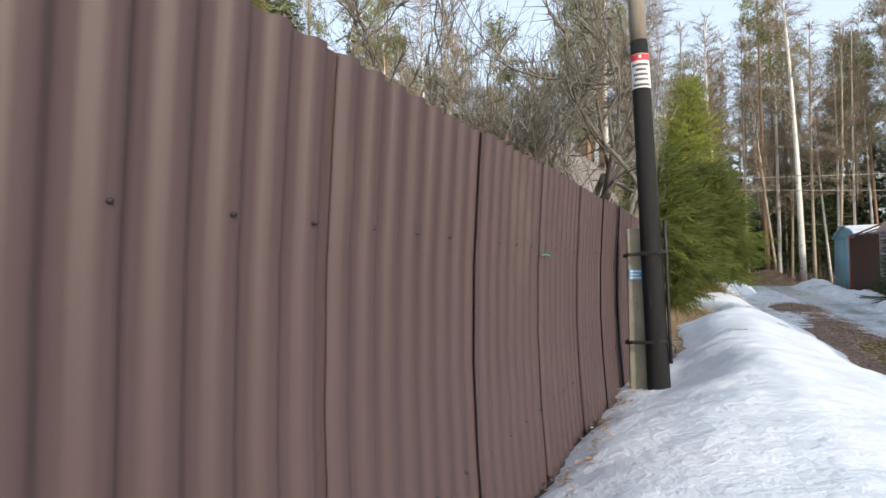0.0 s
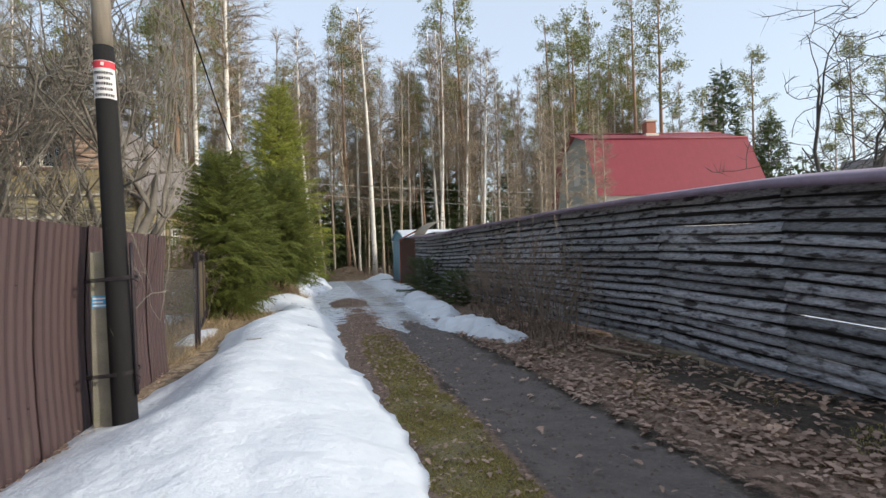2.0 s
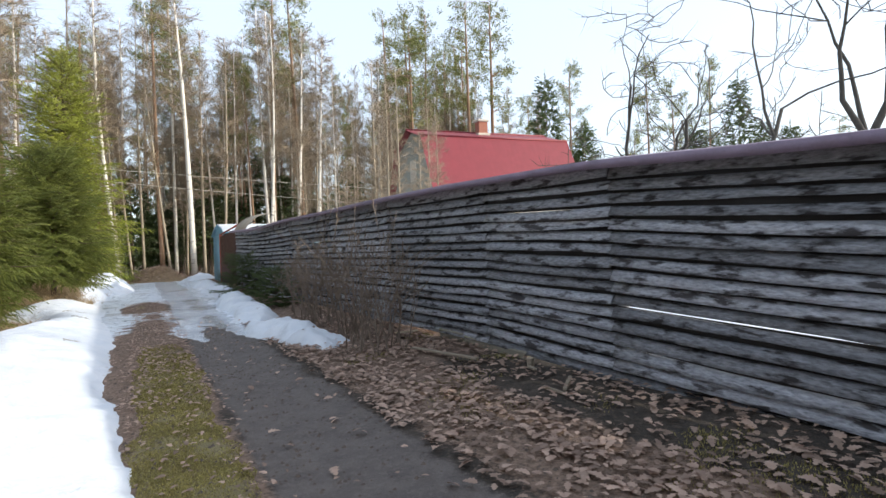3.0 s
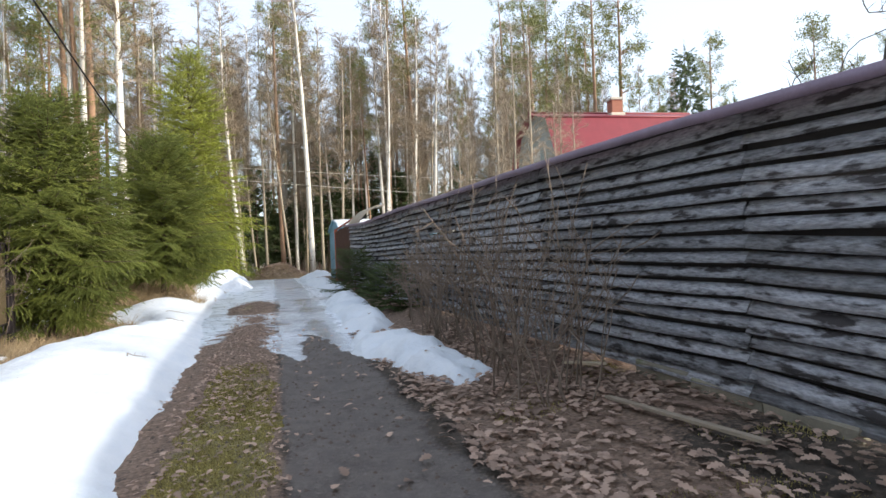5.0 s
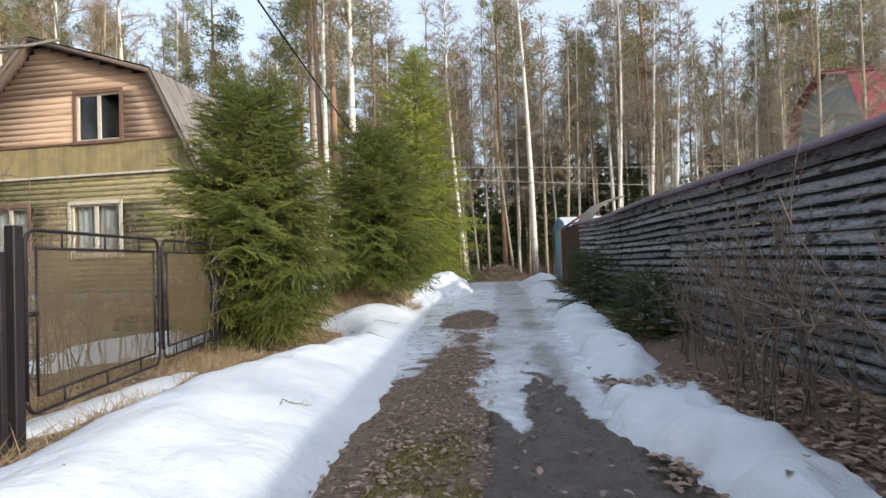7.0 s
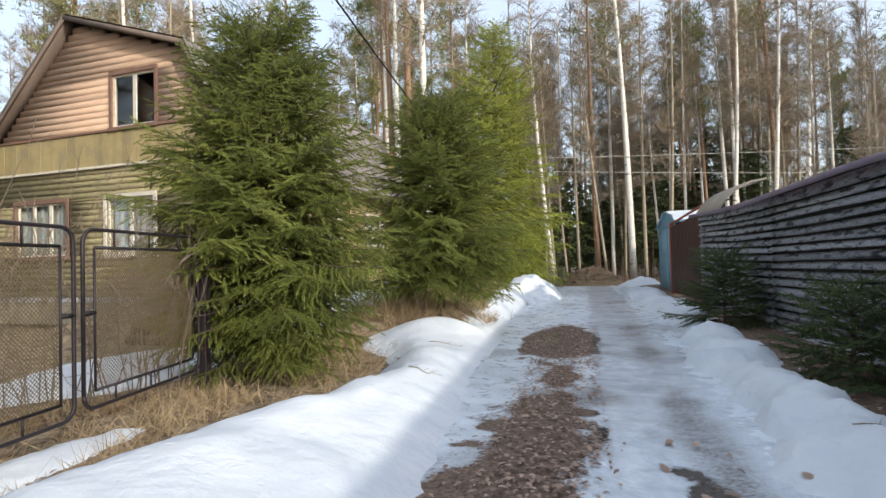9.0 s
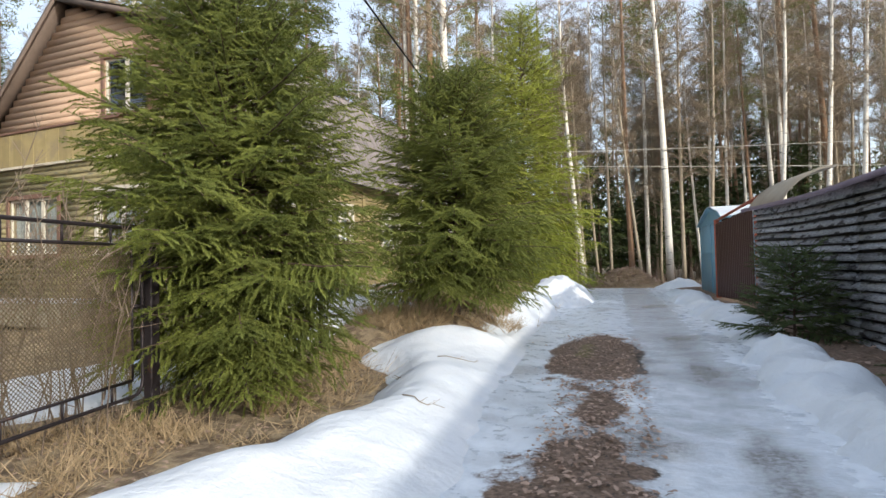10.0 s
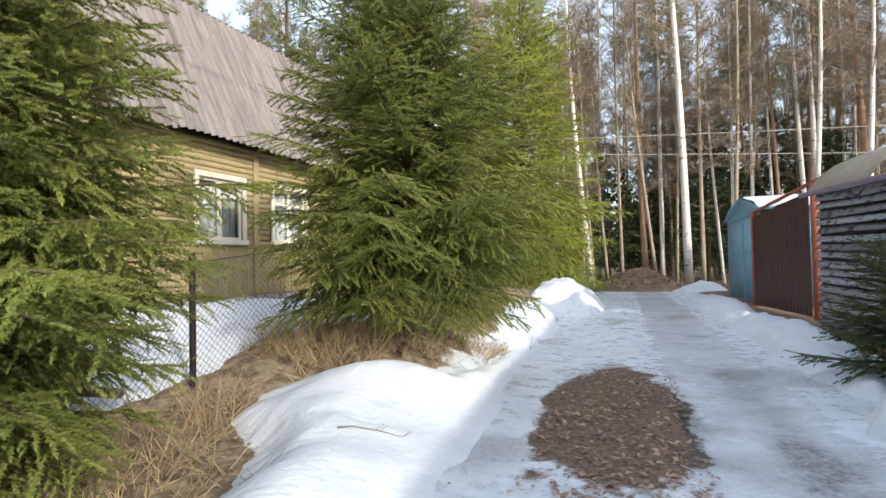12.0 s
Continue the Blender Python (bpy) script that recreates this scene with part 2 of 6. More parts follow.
def snow_h(X, Y):
    """Thickness of the lying snow; nothing where negative."""
    X, Y = np.asarray(X, float), np.asarray(Y, float)
    w1, w2 = field(X, Y, 0.8, 11), field(X, Y, 3.5, 12)
    wob = 0.16 * w1 + 0.07 * w2
    # bank along the left fence and verge
    right = np.interp(Y, [-8, 2, 4.3, 6, 8.8, 12, 15.8, 17.6, 19, 20, 21.5, 23], [1.9, 2.0, 1.97, 1.88, 1.6, 1.6, 1.35, 1.25, 1.15, 1.05, 0.95, 0.8])
    left = np.interp(Y, [-8, 6.0, 7.5, 8.4, 9.3, 10.8, 12.3, 14.6, 15.6, 16.6, 17.4, 17.9, 18.5, 19.0, 20, 23], [-0.9, -0.88, -0.7, -0.5, -0.3, -0.5, -0.7, 0.0, 0.25, 0.0, -0.4, -1.0, -0.9, 0.35, 0.55, 0.8])
    d = np.minimum(right - X, X - left) + wob
    ends = np.minimum(22.8 - Y, 40.0)
    d = np.minimum(d, ends)
    top = np.interp(Y, [0, 5, 9, 12, 16, 20], [0.30, 0.34, 0.32, 0.30, 0.20, 0.16])
    h = top * (1 - np.exp(-np.maximum(d, -1) / 0.55)) * 1.15
    ridge = 0.10 * np.exp(-((X - (left + right) / 2 + 0.3) / 0.5) ** 2) * sm(0.05, 0.5, d)
    h = np.where(d > 0, h + ridge * sm(3, 6, Y), d * 0.5)
    h = h * (1 - 0.75 * np.exp(-((X + 0.55) / 0.55) ** 2 - ((Y - 6.1) / 1.1) ** 2))
    # strip along the right fence
    r2 = np.interp(Y, [8.9, 9.3, 10.5, 12, 15.5, 19, 23, 27, 31, 34], [4.5, 4.75, 4.75, 4.6, 4.7, 4.85, 5.1, 5.1, 5.2, 5.3])
    l2 = np.interp(Y, [8.9, 9.3, 10, 12, 15.5, 19, 23, 27, 31, 34], [4.5, 4.25, 3.95, 3.75, 3.95, 4.1, 4.2, 4.3, 4.2, 4.3])
    d2 = np.minimum(r2 - X, X - l2) + 0.26 * w1 + 0.16 * w2
    d2 = np.minimum(d2, np.minimum(Y - 9.1, 33.5 - Y) + 0.1 * w2) - 0.5 * np.exp(-((Y - 12.6) / 0.35) ** 2) - 0.28 * np.exp(-((Y - 20.0) / 0.6) ** 2)
    h2 = np.where(d2 > 0, 0.21 * (1 - np.exp(-np.maximum(d2, 0) / 0.18)) * (1 + 0.9 * field(X, Y, 0.9, 15) + 0.4 * w2), d2 * 0.5)
    # ploughed heap at the far end
    d3 = 1 - np.hypot((X - 0.75) / 0.95, (Y - 30.0) / 2.6) + 0.25 * w1 + 0.14 * w2
    h3 = np.where(d3 > 0, 0.78 * np.maximum(d3, 0) ** 0.8 * (1 + 0.15 * w2), d3 * 0.4)
    d4 = 1 - np.hypot((X - 0.55) / 0.5, (Y - 24.8) / 3.2) + 0.45 * w1 + 0.25 * w2
    h4 = np.where(d4 > 0, 0.22 * d4, d4 * 0.4)
    d5 = 1 - np.hypot((X + 3.0) / 1.2, (Y - 20.8) / 3.6) + 0.35 * w1 + 0.1 * w2
    h5 = np.where(d5 > 0, 0.14 * (1 - np.exp(-np.maximum(d5, 0) / 0.3)), d5 * 0.4)
    d6 = 1 - np.hypot((X + 1.25) / 0.3, (Y - 12.2) / 1.3) + 0.35 * w1 + 0.2 * w2
    h6 = np.where(d6 > 0, 0.06 * (1 - np.exp(-np.maximum(d6, 0) / 0.3)), d6 * 0.4)
    d7 = 1 - np.hypot((X + 3.6) / 1.1, (Y - 16.0) / 1.8) + 0.4 * w1 + 0.1 * w2
    h7 = np.where(d7 > 0, 0.10 * (1 - np.exp(-np.maximum(d7, 0) / 0.3)), d7 * 0.4)
    d8 = 1 - np.hypot((X - 5.2) / 1.1, (Y - 37.5) / 0.9) + 0.35 * w1 + 0.2 * w2
    h8 = np.where(d8 > 0, 0.4 * np.maximum(d8, 0) ** 0.8, d8 * 0.4)
    return np.maximum.reduce([h, h2, h3, h4, h5, h6, h7, h8]) + 0.014 * field(X, Y, 6, 19, 3) + 0.035 * field(X, Y, 2.2, 21, 3) * sm(0.0, 0.15, np.maximum.reduce([h, h2, h3]))


def grid(x0, x1, y0, y1, step):
    xs, ys = np.arange(x0, x1 + step / 2, step), np.arange(y0, y1 + step / 2, step)
    X, Y = np.meshgrid(xs, ys)
    nx, ny = len(xs), len(ys)
    i = (np.arange(ny - 1)[:, None] * nx + np.arange(nx - 1)[None, :]).ravel()
    return X, Y, np.stack([i, i + 1, i + nx + 1, i + nx], 1)


def ground_masks(X, Y):
    """How far each place is thawed, ice, moss, wheel track, leaf litter or dry grass."""
    n1, n2 = field(X, Y, 0.9, 31), field(X, Y, 4.0, 32)
    w = 0.13 * n1 + 0.10 * n2
    lane = sm(-0.2, 0.15, X - 1.45 + w) * sm(0.25, -0.25, X - 4.0 - w)
    track = sm(-0.12, 0.12, X - 2.72 + 0.6 * w) * sm(0.16, -0.16, X - 3.8 - w)
    ice_in = np.interp(Y, [11.0, 11.9, 14, 17.0, 21], [3.2, 2.65, 2.60, 2.5, 1.2])
    d_ice = np.minimum(np.minimum(X - ice_in, 4.7 - X), (Y - 11.3) * 0.5)
    d_left = np.minimum(np.minimum(X - 0.5, 2.1 - 0.5 * sm(16, 12, Y) - X), (Y - 12.6) * 0.5)
    d_all = np.minimum(np.minimum(X - 0.4, 4.9 - X), (Y - 17) * 0.5)
    d = np.maximum(np.maximum(d_ice, d_left), d_all) + 0.25 * n1 + 0.22 * n2
    patch = 1 - np.hypot((X - 2.2) / 0.62, (Y - 19.2) / 1.75) + 0.2 * n1 + 0.2 * n2
    d = np.minimum(d, -patch * 0.8)
    d = np.minimum(d, 0.9 * (np.hypot((X - 3.25) / 0.24, (Y - 11.7) / 1.7) - 1) + 0.3 * n2)
    d = d - 0.28 * np.exp(-((X - 3.55) / 0.22) ** 2) * sm(-0.1, 0.5, field(X, Y * 0.35, 0.8, 33)) - 0.22 * np.exp(-((X - 1.65) / 0.2) ** 2) * sm(-0.1, 0.5, field(X, Y * 0.4, 0.8, 34))
    d = np.minimum(d, 38.2 - Y)
    ice = sm(-0.20, 0.20, d) * sm(40.5, 37.5, Y)
    moss = sm(-0.1, 0.12, X - 1.95 + w) * sm(0.12, -0.12, X - 2.66 - w) * sm(13.5, 9, Y) * 0.95 + 0.5 * sm(0.4, -0.2, np.abs(X - 4.1) - 0.15) * sm(0, 0.4, n1) + 0.9 * sm(0.2, 0.6, patch) * sm(2.35, 2.0, X)
    leaf = np.maximum(sm(-0.2, 0.3, X - 3.95 + w) * sm(7, 6.2, X) * (1 - sm(4.8, 5.3, X + w) * sm(8, 6, Y)), sm(-0.15, 0.1, X - 1.3 + w) * sm(0.15, -0.1, X - 2.7 - w))
    grass = np.maximum(sm(0.3, -0.3, X - 1.0 + w), sm(6.5, 6.9, X))
    melt = np.exp(-((X - 2.15) / 0.55) ** 2) * sm(-0.25, 0.5, field(X, Y * 0.5, 1.4, 35)) * sm(22.5, 19, Y) + 0.9 * np.exp(-((X - 3.45 - 0.1 * n1) / 0.24) ** 2) * sm(-0.35, 0.4, field(X, Y * 0.3, 1.2, 36)) * sm(25, 16, Y) + 0.65 * sm(0.0, 0.6, field(X, Y, 0.9, 37))
    return np.clip(melt, 0, 1), np.clip(ice, 0, 1), np.clip(moss, 0, 1), np.clip(track, 0, 1), np.clip(leaf, 0, 1), np.clip(grass, 0, 1)


def ground_material():
    m = bpy.data.materials.new("lane_ground")
    m.use_nodes = True
    nt = m.node_tree
    b = nt.nodes["Principled BSDF"]
    N, L = nt.nodes.new, nt.links.new
    co = N("ShaderNodeTexCoord")
    def tex(sc, detail=6.0, rough=0.65):
        n = N("ShaderNodeTexNoise")
        n.inputs["Scale"].default_value, n.inputs["Detail"].default_value, n.inputs["Roughness"].default_value = sc, detail, rough
        L(co.outputs["Object"], n.inputs["Vector"])
        return n.outputs[0]
    def rng(s, a, c, lo=0.0, hi=1.0):
        r = N("ShaderNodeMapRange")
        for i, v in enumerate((a, c, lo, hi)):
            r.inputs[1 + i].default_value = v
        L(s, r.inputs[0])
        return r.outputs[0]
    def mix(f, a, c):
        x = N("ShaderNodeMix")
        x.data_type = "RGBA"
        for sock, v in ((x.inputs[0], f), (x.inputs[6], a), (x.inputs[7], c)):
            if isinstance(v, tuple):
                sock.default_value = (*v, 1)
            else:
                L(v, sock)
        return x.outputs[2]
    def mth(op, a, c):
        x = N("ShaderNodeMath")
        x.operation = op
        for sock, v in ((x.inputs[0], a), (x.inputs[1], c)):
            if isinstance(v, (int, float)):
                sock.default_value = v
            else:
                L(v, sock)
        return x.outputs[0]
    def attr(name):
        a = N("ShaderNodeAttribute")
        a.attribute_name = name
        return a.outputs["Fac"]
    n_big, n_mid, n_fine, n_tiny = tex(0.7), tex(5), tex(28), tex(110)
    # soil colours lowered to carry the deep shade along the board fence
    soil = mix(rng(n_mid, 0.3, 0.7), (0.025, 0.020, 0.016), (0.075, 0.058, 0.044))
    soil = mix(rng(n_fine, 0.52, 0.72), soil, (0.14, 0.105, 0.075))
    def edge(name, lo=0.35, hi=0.65, amount=0.8):
        return rng(mth("ADD", attr(name), mth("MULTIPLY", mth("SUBTRACT", n_fine, 0.5), amount)), lo, hi)
    leaf_col = mix(rng(n_fine, 0.35, 0.65), (0.11, 0.075, 0.055), (0.30, 0.205, 0.15))
    col = mix(edge("leaf"), soil, leaf_col)
    grass_col = mix(rng(n_fine, 0.3, 0.7), (0.25, 0.185, 0.115), (0.42, 0.335, 0.22))
    grass_col = mix(rng(n_mid, 0.42, 0.6), grass_col, (0.13, 0.09, 0.06))
    grass_col = mix(rng(n_mid, 0.62, 0.78), grass_col, (0.10, 0.10, 0.035))
    col = mix(edge("grass"), col, grass_col)
    moss_col = mix(rng(n_tiny, 0.3, 0.7), (0.13, 0.105, 0.06), (0.31, 0.27, 0.11))
    col = mix(edge("moss", 0.55, 0.95, 1.8), col, moss_col)
    track_col = mix(rng(n_mid, 0.3, 0.7), (0.078, 0.064, 0.058), (0.145, 0.122, 0.110))
    track_col = mix(rng(n_fine, 0.52, 0.72), track_col, (0.175, 0.15, 0.135))
    track_col = mix(rng(n_tiny, 0.56, 0.72), track_col, (0.22, 0.19, 0.165))
    col = mix(edge("track"), col, track_col)
    icef = rng(mth("ADD", attr("ice"), mth("ADD", mth("MULTIPLY", mth("SUBTRACT", n_fine, 0.5), 0.8), mth("MULTIPLY", mth("SUBTRACT", n_mid, 0.5), 1.0))), 0.36, 0.64)
    ice_col = mix(rng(n_mid, 0.35, 0.65), (0.58, 0.635, 0.71), (0.80, 0.85, 0.92))
    ice_col = mix(rng(n_big, 0.52, 0.72), ice_col, (0.40, 0.43, 0.46))
    ice_col = mix(rng(n_fine, 0.62, 0.8), ice_col, (0.85, 0.88, 0.92))
    wet = mix(rng(n_fine, 0.35, 0.65), (0.20, 0.19, 0.185), (0.44, 0.46, 0.49))
    ice_col = mix(rng(mth("ADD", attr("melt"), mth("MULTIPLY", mth("SUBTRACT", n_mid, 0.5), 1.3)), 0.25, 0.95), ice_col, wet)
    col = mix(icef, col, ice_col)
    L(col, b.inputs["Base Color"])
    rough = mth("SUBTRACT", 0.95, mth("MULTIPLY", icef, rng(n_mid, 0.3, 0.7, 0.78, 0.45)))
    rough = mth("SUBTRACT", rough, mth("MULTIPLY", attr("track"), 0.25))
    L(mth("MAXIMUM", rough, 0.12), b.inputs["Roughness"])
    bp = N("ShaderNodeBump")
    bp.inputs["Distance"].default_value = 0.03
    L(rng(icef, 0, 1, 0.8, 0.35), bp.inputs["Strength"])
    L(mth("ADD", mth("ADD", n_fine, mth("MULTIPLY", n_mid, 1.6)), mth("MULTIPLY", n_tiny, 0.4)), bp.inputs["Height"])
    L(bp.outputs[0], b.inputs["Normal"])
    return m


def make_ground():
    X, Y, f = grid(-8, 8, -6, 42, 0.08)
    s = Soup()
    masks = [m.ravel() for m in ground_masks(X, Y)]
    # where the fine sheet ends, it settles to the level of the wide one
    Z = ground_z(X, Y) + 0.012 * ground_masks(X, Y)[1]
    s.add(np.stack([X, Y, Z], -1).reshape(-1, 3), f)
    # the wide sheet, with a hole where the fine one lies
    xs = np.array([-900, -400, -150, -70, -40, -25, -16, -8, 0, 8, 16, 25, 40, 70, 150, 400, 900.0])
    ys = np.array([-900, -400, -150, -60, -25, -6, 6, 18, 30, 42, 55, 75, 110, 200, 450, 900.0])
    WX, WY = np.meshgrid(xs, ys)
    i = (np.arange(len(ys) - 1)[:, None] * len(xs) + np.arange(len(xs) - 1)[None, :]).ravel()
    keep = [k for k in i if not (-8 <= xs[k % len(xs)] < 8 and -6 <= ys[k // len(xs)] < 42)]
    k = np.array(keep)
    s.add(np.stack([WX, WY, np.zeros_like(WX)], -1).reshape(-1, 3), np.stack([k, k + 1, k + len(xs) + 1, k + len(xs)], 1))
    me = s.data("ground", ground_material(), True)
    wide = [np.zeros(WX.size), np.zeros(WX.size), np.zeros(WX.size), np.zeros(WX.size), 0.0 * np.ones(WX.size), 1.0 * np.ones(WX.size)]
    for name, a, w in zip(("melt", "ice", "moss", "track", "leaf", "grass"), masks, wide):
        me.attributes.new(name, "FLOAT", "POINT").data.foreach_set("value", np.concatenate([a, w]))
    return tagged(new("ground", me), "muddy lane with ice, moss, wheel tracks and dead leaves", "ground", kind="structure")


def make_snow():
    X, Y, f = grid(-8, 8, -6, 40, 0.07)
    h, g = snow_h(X, Y), ground_z(X, Y)
    Z = np.where(h > 0, g + h + 0.012, g + np.maximum(h, -0.25)).ravel()
    hf = h.ravel()
    f = f[(hf[f] > 0).any(1)]
    used = np.unique(f)
    remap = np.full(X.size, -1)
    remap[used] = np.arange(len(used))
    s = Soup()
    s.add(np.stack([X.ravel()[used], Y.ravel()[used], Z[used]], 1), remap[f])
    return tagged(s.make("snow", M_SNOW, smooth=True), "old melting snow banks along the muddy lane", "snow", kind="stuff")


def make_yard_snow():
    X, Y, f = grid(6.6, 26, -6, 34, 0.4)
    s = Soup()
    Z = 0.20 + 0.05 * field(X, Y, 0.6, 22)
    edge = (X < 6.7) | (X > 25.7) | (Y < -5.7) | (Y > 33.7)
    s.add(np.stack([X, Y, np.where(edge, -0.05, Z)], -1).reshape(-1, 3), f)
    return tagged(s.make("yard_snow", M_SNOW, smooth=True), "even old snow lying in the yard behind the board fence", "snow", kind="stuff")


make_ground()
make_snow()
make_yard_snow()

# ---- brown corrugated fence ----
def make_brown_fence():
    """Corrugated sheets, each one a panel, on the left of the lane."""
    root = tagged(new("corrugated_metal_fence"), "tall brown corrugated steel sheet fence along the snowbank", "fence")
    ends = [-5.2, -4.0, -2.9, -1.85, -0.85, 0.2, 1.2, 2.17, 3.2, 4.15, 5.1, 6.05, 7.0, 7.9, 8.75]
    for k, (a, b) in enumerate(zip(ends, ends[1:])):
        n = int((b - a) / 0.012)
        ys = np.linspace(a - 0.02, b + 0.02, n)
        wave = 0.011 * np.clip(1.9 * np.sin(2 * np.pi * ys / 0.133), -1, 1)
        lean = 0.013 * (1 - (ys - a) / (b - a))
        zs = np.array([-0.05, 0.2, 0.5, 0.9, 1.3, 1.7, 1.88 + 0.008 * a + 0.006 * (k % 3)])
        belly = -0.05 * np.sin(np.clip((zs - 0.0) / 1.9, 0, 1) * np.pi) * (0.5 if a < 0 else 1.0)
        s = Soup()
        Yg, Zg = np.meshgrid(ys, zs)
        Xg = -0.90 + wave[None, :] + belly[:, None] + lean[None, :]
        i = (np.arange(len(zs) - 1)[:, None] * n + np.arange(n - 1)[None, :]).ravel()
        q = np.stack([i, i + 1, i + n + 1, i + n], 1)
        P = np.stack([Xg, Yg, Zg], -1).reshape(-1, 3)
        s.add(P, q)
        s.add(P - np.array([0.004, 0, 0]), q[:, ::-1])
        s.make("panel", M_BROWN, root, smooth=True)
    for z, y0 in ((0.47, 0.1), (1.42, 0.0)):
        for k in range(-4, 26):
            y = round((y0 + 0.266 * k) / 0.133) * 0.133 + 0.033
            q = Soup()
            q.tube([(-0.945 + (0.0 if z > 1 else 0.008), y, z), (-0.905, y, z)], [0.007, 0.005], 6)
            q.make("screw", M_DARKSTEEL, root)
    q = Soup()
    q.tube([(-0.905, 3.13, 1.37), (-0.89, 3.17, 1.375), (-0.885, 3.24, 1.365), (-0.9, 3.28, 1.35)], [0.004] * 4, 5)
    q.make("wire_loop", mat("green_coated_wire", (0.05, 0.28, 0.16), 0.5, 0, 0.1, 8, 60, 0.0), root, "loop of green wire")
    for z in (0.45, 1.45):
        s = Soup()
        s.box((-1.02, -5.2, z), (-0.975, 8.7, z + 0.04))
        s.make("rail", M_DARKSTEEL, root)
    for y in (-5, -2.5, 0, 2.5, 5, 7.8, 8.65):
        s = Soup()
        s.box((-1.08, y - 0.03, -0.1), (-1.022, y + 0.03, 1.75))
        s.make("post", M_DARKSTEEL, root)


# ---- grey board fence ----
FENCE_TOP = ([-12, 0, 2.8, 4, 5, 7.5, 10, 17, 21, 23, 25.2], [2.0, 2.02, 2.07, 2.16, 2.25, 2.33, 2.38, 2.42, 2.36, 2.42, 2.50])
FENCE_LOW = ([-12, 2.7, 5, 7, 13, 23, 26], [0.0, 0.0, 0.08, 0.18, 0.14, 0.05, 0.05])
FENCE_X = ([-12, 2.5, 8, 13, 18, 21, 25.2], [6.2, 6.2, 6.05, 6.0, 5.82, 5.72, 5.62])


GAPS = {(5, 2.7), (2, 2.7), (12, 5.0), (10, 10.2), (11, 13.4)}  # boards whose upper edge lets the light through


# near-black colour that stands for the shade between lapped boards
M_LAP_SHADE = mat("dark_damp_board", (0.05, 0.046, 0.045), 0.9, 0, 0.4, 3, 30, 0.5, axis=(4, 0.9, 4))


def make_board_fence():
    root = tagged(new("plank_fence"), "weathered grey lapped board fence with a metal cap", "fence")
    rnd = random.Random(5)
    seams = [-12, -9, -6, -3, -0.3, 2.72, 5.0, 7.1, 10.2, 13.4, 16.6, 20.0, 22.6, 25.2]
    for a, b in zip(seams, seams[1:]):
        n = 17
        for k in range(n):
            t0, t1 = k / n, (k + 1) / n
            fa, fb = np.interp(a, *FENCE_TOP) - 0.05, np.interp(b, *FENCE_TOP) - 0.05
            xa, xb = np.interp(a, *FENCE_X), np.interp(b, *FENCE_X)
            s = Soup()
            j = lambda: rnd.uniform(-0.017, 0.017)
            la, lb = np.interp(a, *FENCE_LOW), np.interp(b, *FENCE_LOW)
            slot = 0.032 + (0.008 if (k, round(a, 1)) in GAPS else 0.0) - (0.05 if k == n - 1 else 0.0)
            z0a, z0b = la + (fa - la) * t0 + j(), lb + (fb - lb) * t0 + j()
            z1a, z1b = la + (fa - la) * t1 - slot, lb + (fb - lb) * t1 - slot + (0.018 if slot > 0.036 else 0)
            segs = 6
            ring, push, sag = [], rnd.uniform(-0.012, 0.008), rnd.uniform(-0.022, 0.014)
            for q in range(segs + 1):
                w = q / segs
                y = a + 0.004 + (b - a - 0.008) * w
                x = np.interp(y, *FENCE_X) + 0.007 * rnd.uniform(-1, 1) + push
                zb, zt = z0a + (z0b - z0a) * w + rnd.uniform(-0.006, 0.006) + sag * 4 * w * (1 - w), z1a + (z1b - z1a) * w + sag * 3 * w * (1 - w)
                ring += [(x - 0.090, y, zb), (x - 0.058, y, zb), (x - 0.008, y, zt), (x - 0.034, y, zt)]
            f = []
            for q in range(segs):
                o = 4 * q
                f += [(o, o + 3, o + 7, o + 4), (o + 1, o, o + 4, o + 5), (o + 2, o + 1, o + 5, o + 6), (o + 3, o + 2, o + 6, o + 7)]
            o = 4 * segs
            f += [(0, 1, 2, 3), (o + 3, o + 2, o + 1, o)]
            s.add(ring, f)
            s.make("board", M_OLDWOOD, root)
        # added near-black sheets stand for shade in the laps, open where the light comes through
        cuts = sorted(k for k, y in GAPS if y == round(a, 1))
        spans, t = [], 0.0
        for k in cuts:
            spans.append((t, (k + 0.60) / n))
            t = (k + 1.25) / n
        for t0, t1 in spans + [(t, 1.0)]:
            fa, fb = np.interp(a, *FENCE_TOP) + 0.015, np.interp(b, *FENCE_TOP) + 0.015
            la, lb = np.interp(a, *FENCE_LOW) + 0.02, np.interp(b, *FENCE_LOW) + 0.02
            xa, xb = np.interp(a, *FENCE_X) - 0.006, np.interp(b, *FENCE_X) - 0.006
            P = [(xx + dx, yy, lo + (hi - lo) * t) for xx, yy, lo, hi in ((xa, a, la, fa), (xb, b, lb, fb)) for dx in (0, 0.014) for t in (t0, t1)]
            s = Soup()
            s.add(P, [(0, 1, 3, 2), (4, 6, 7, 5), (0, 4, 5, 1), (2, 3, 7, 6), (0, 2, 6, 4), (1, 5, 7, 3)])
            s.make("lining", M_LAP_SHADE, root)
    ys = np.linspace(-12, 25.3, 60)
    s = Soup()
    prof = [(-0.30, -0.10), (-0.30, -0.02), (0.25, 0.06), (0.25, 0.04), (-0.28, -0.04), (-0.28, -0.10)]
    P = []
    for y in ys:
        x, z = np.interp(y, *FENCE_X), np.interp(y, *FENCE_TOP) + 0.012 * nz(y, 0, 0.8, 2)
        P += [(x + px, y, z + pz) for px, pz in prof]
    m = len(prof)
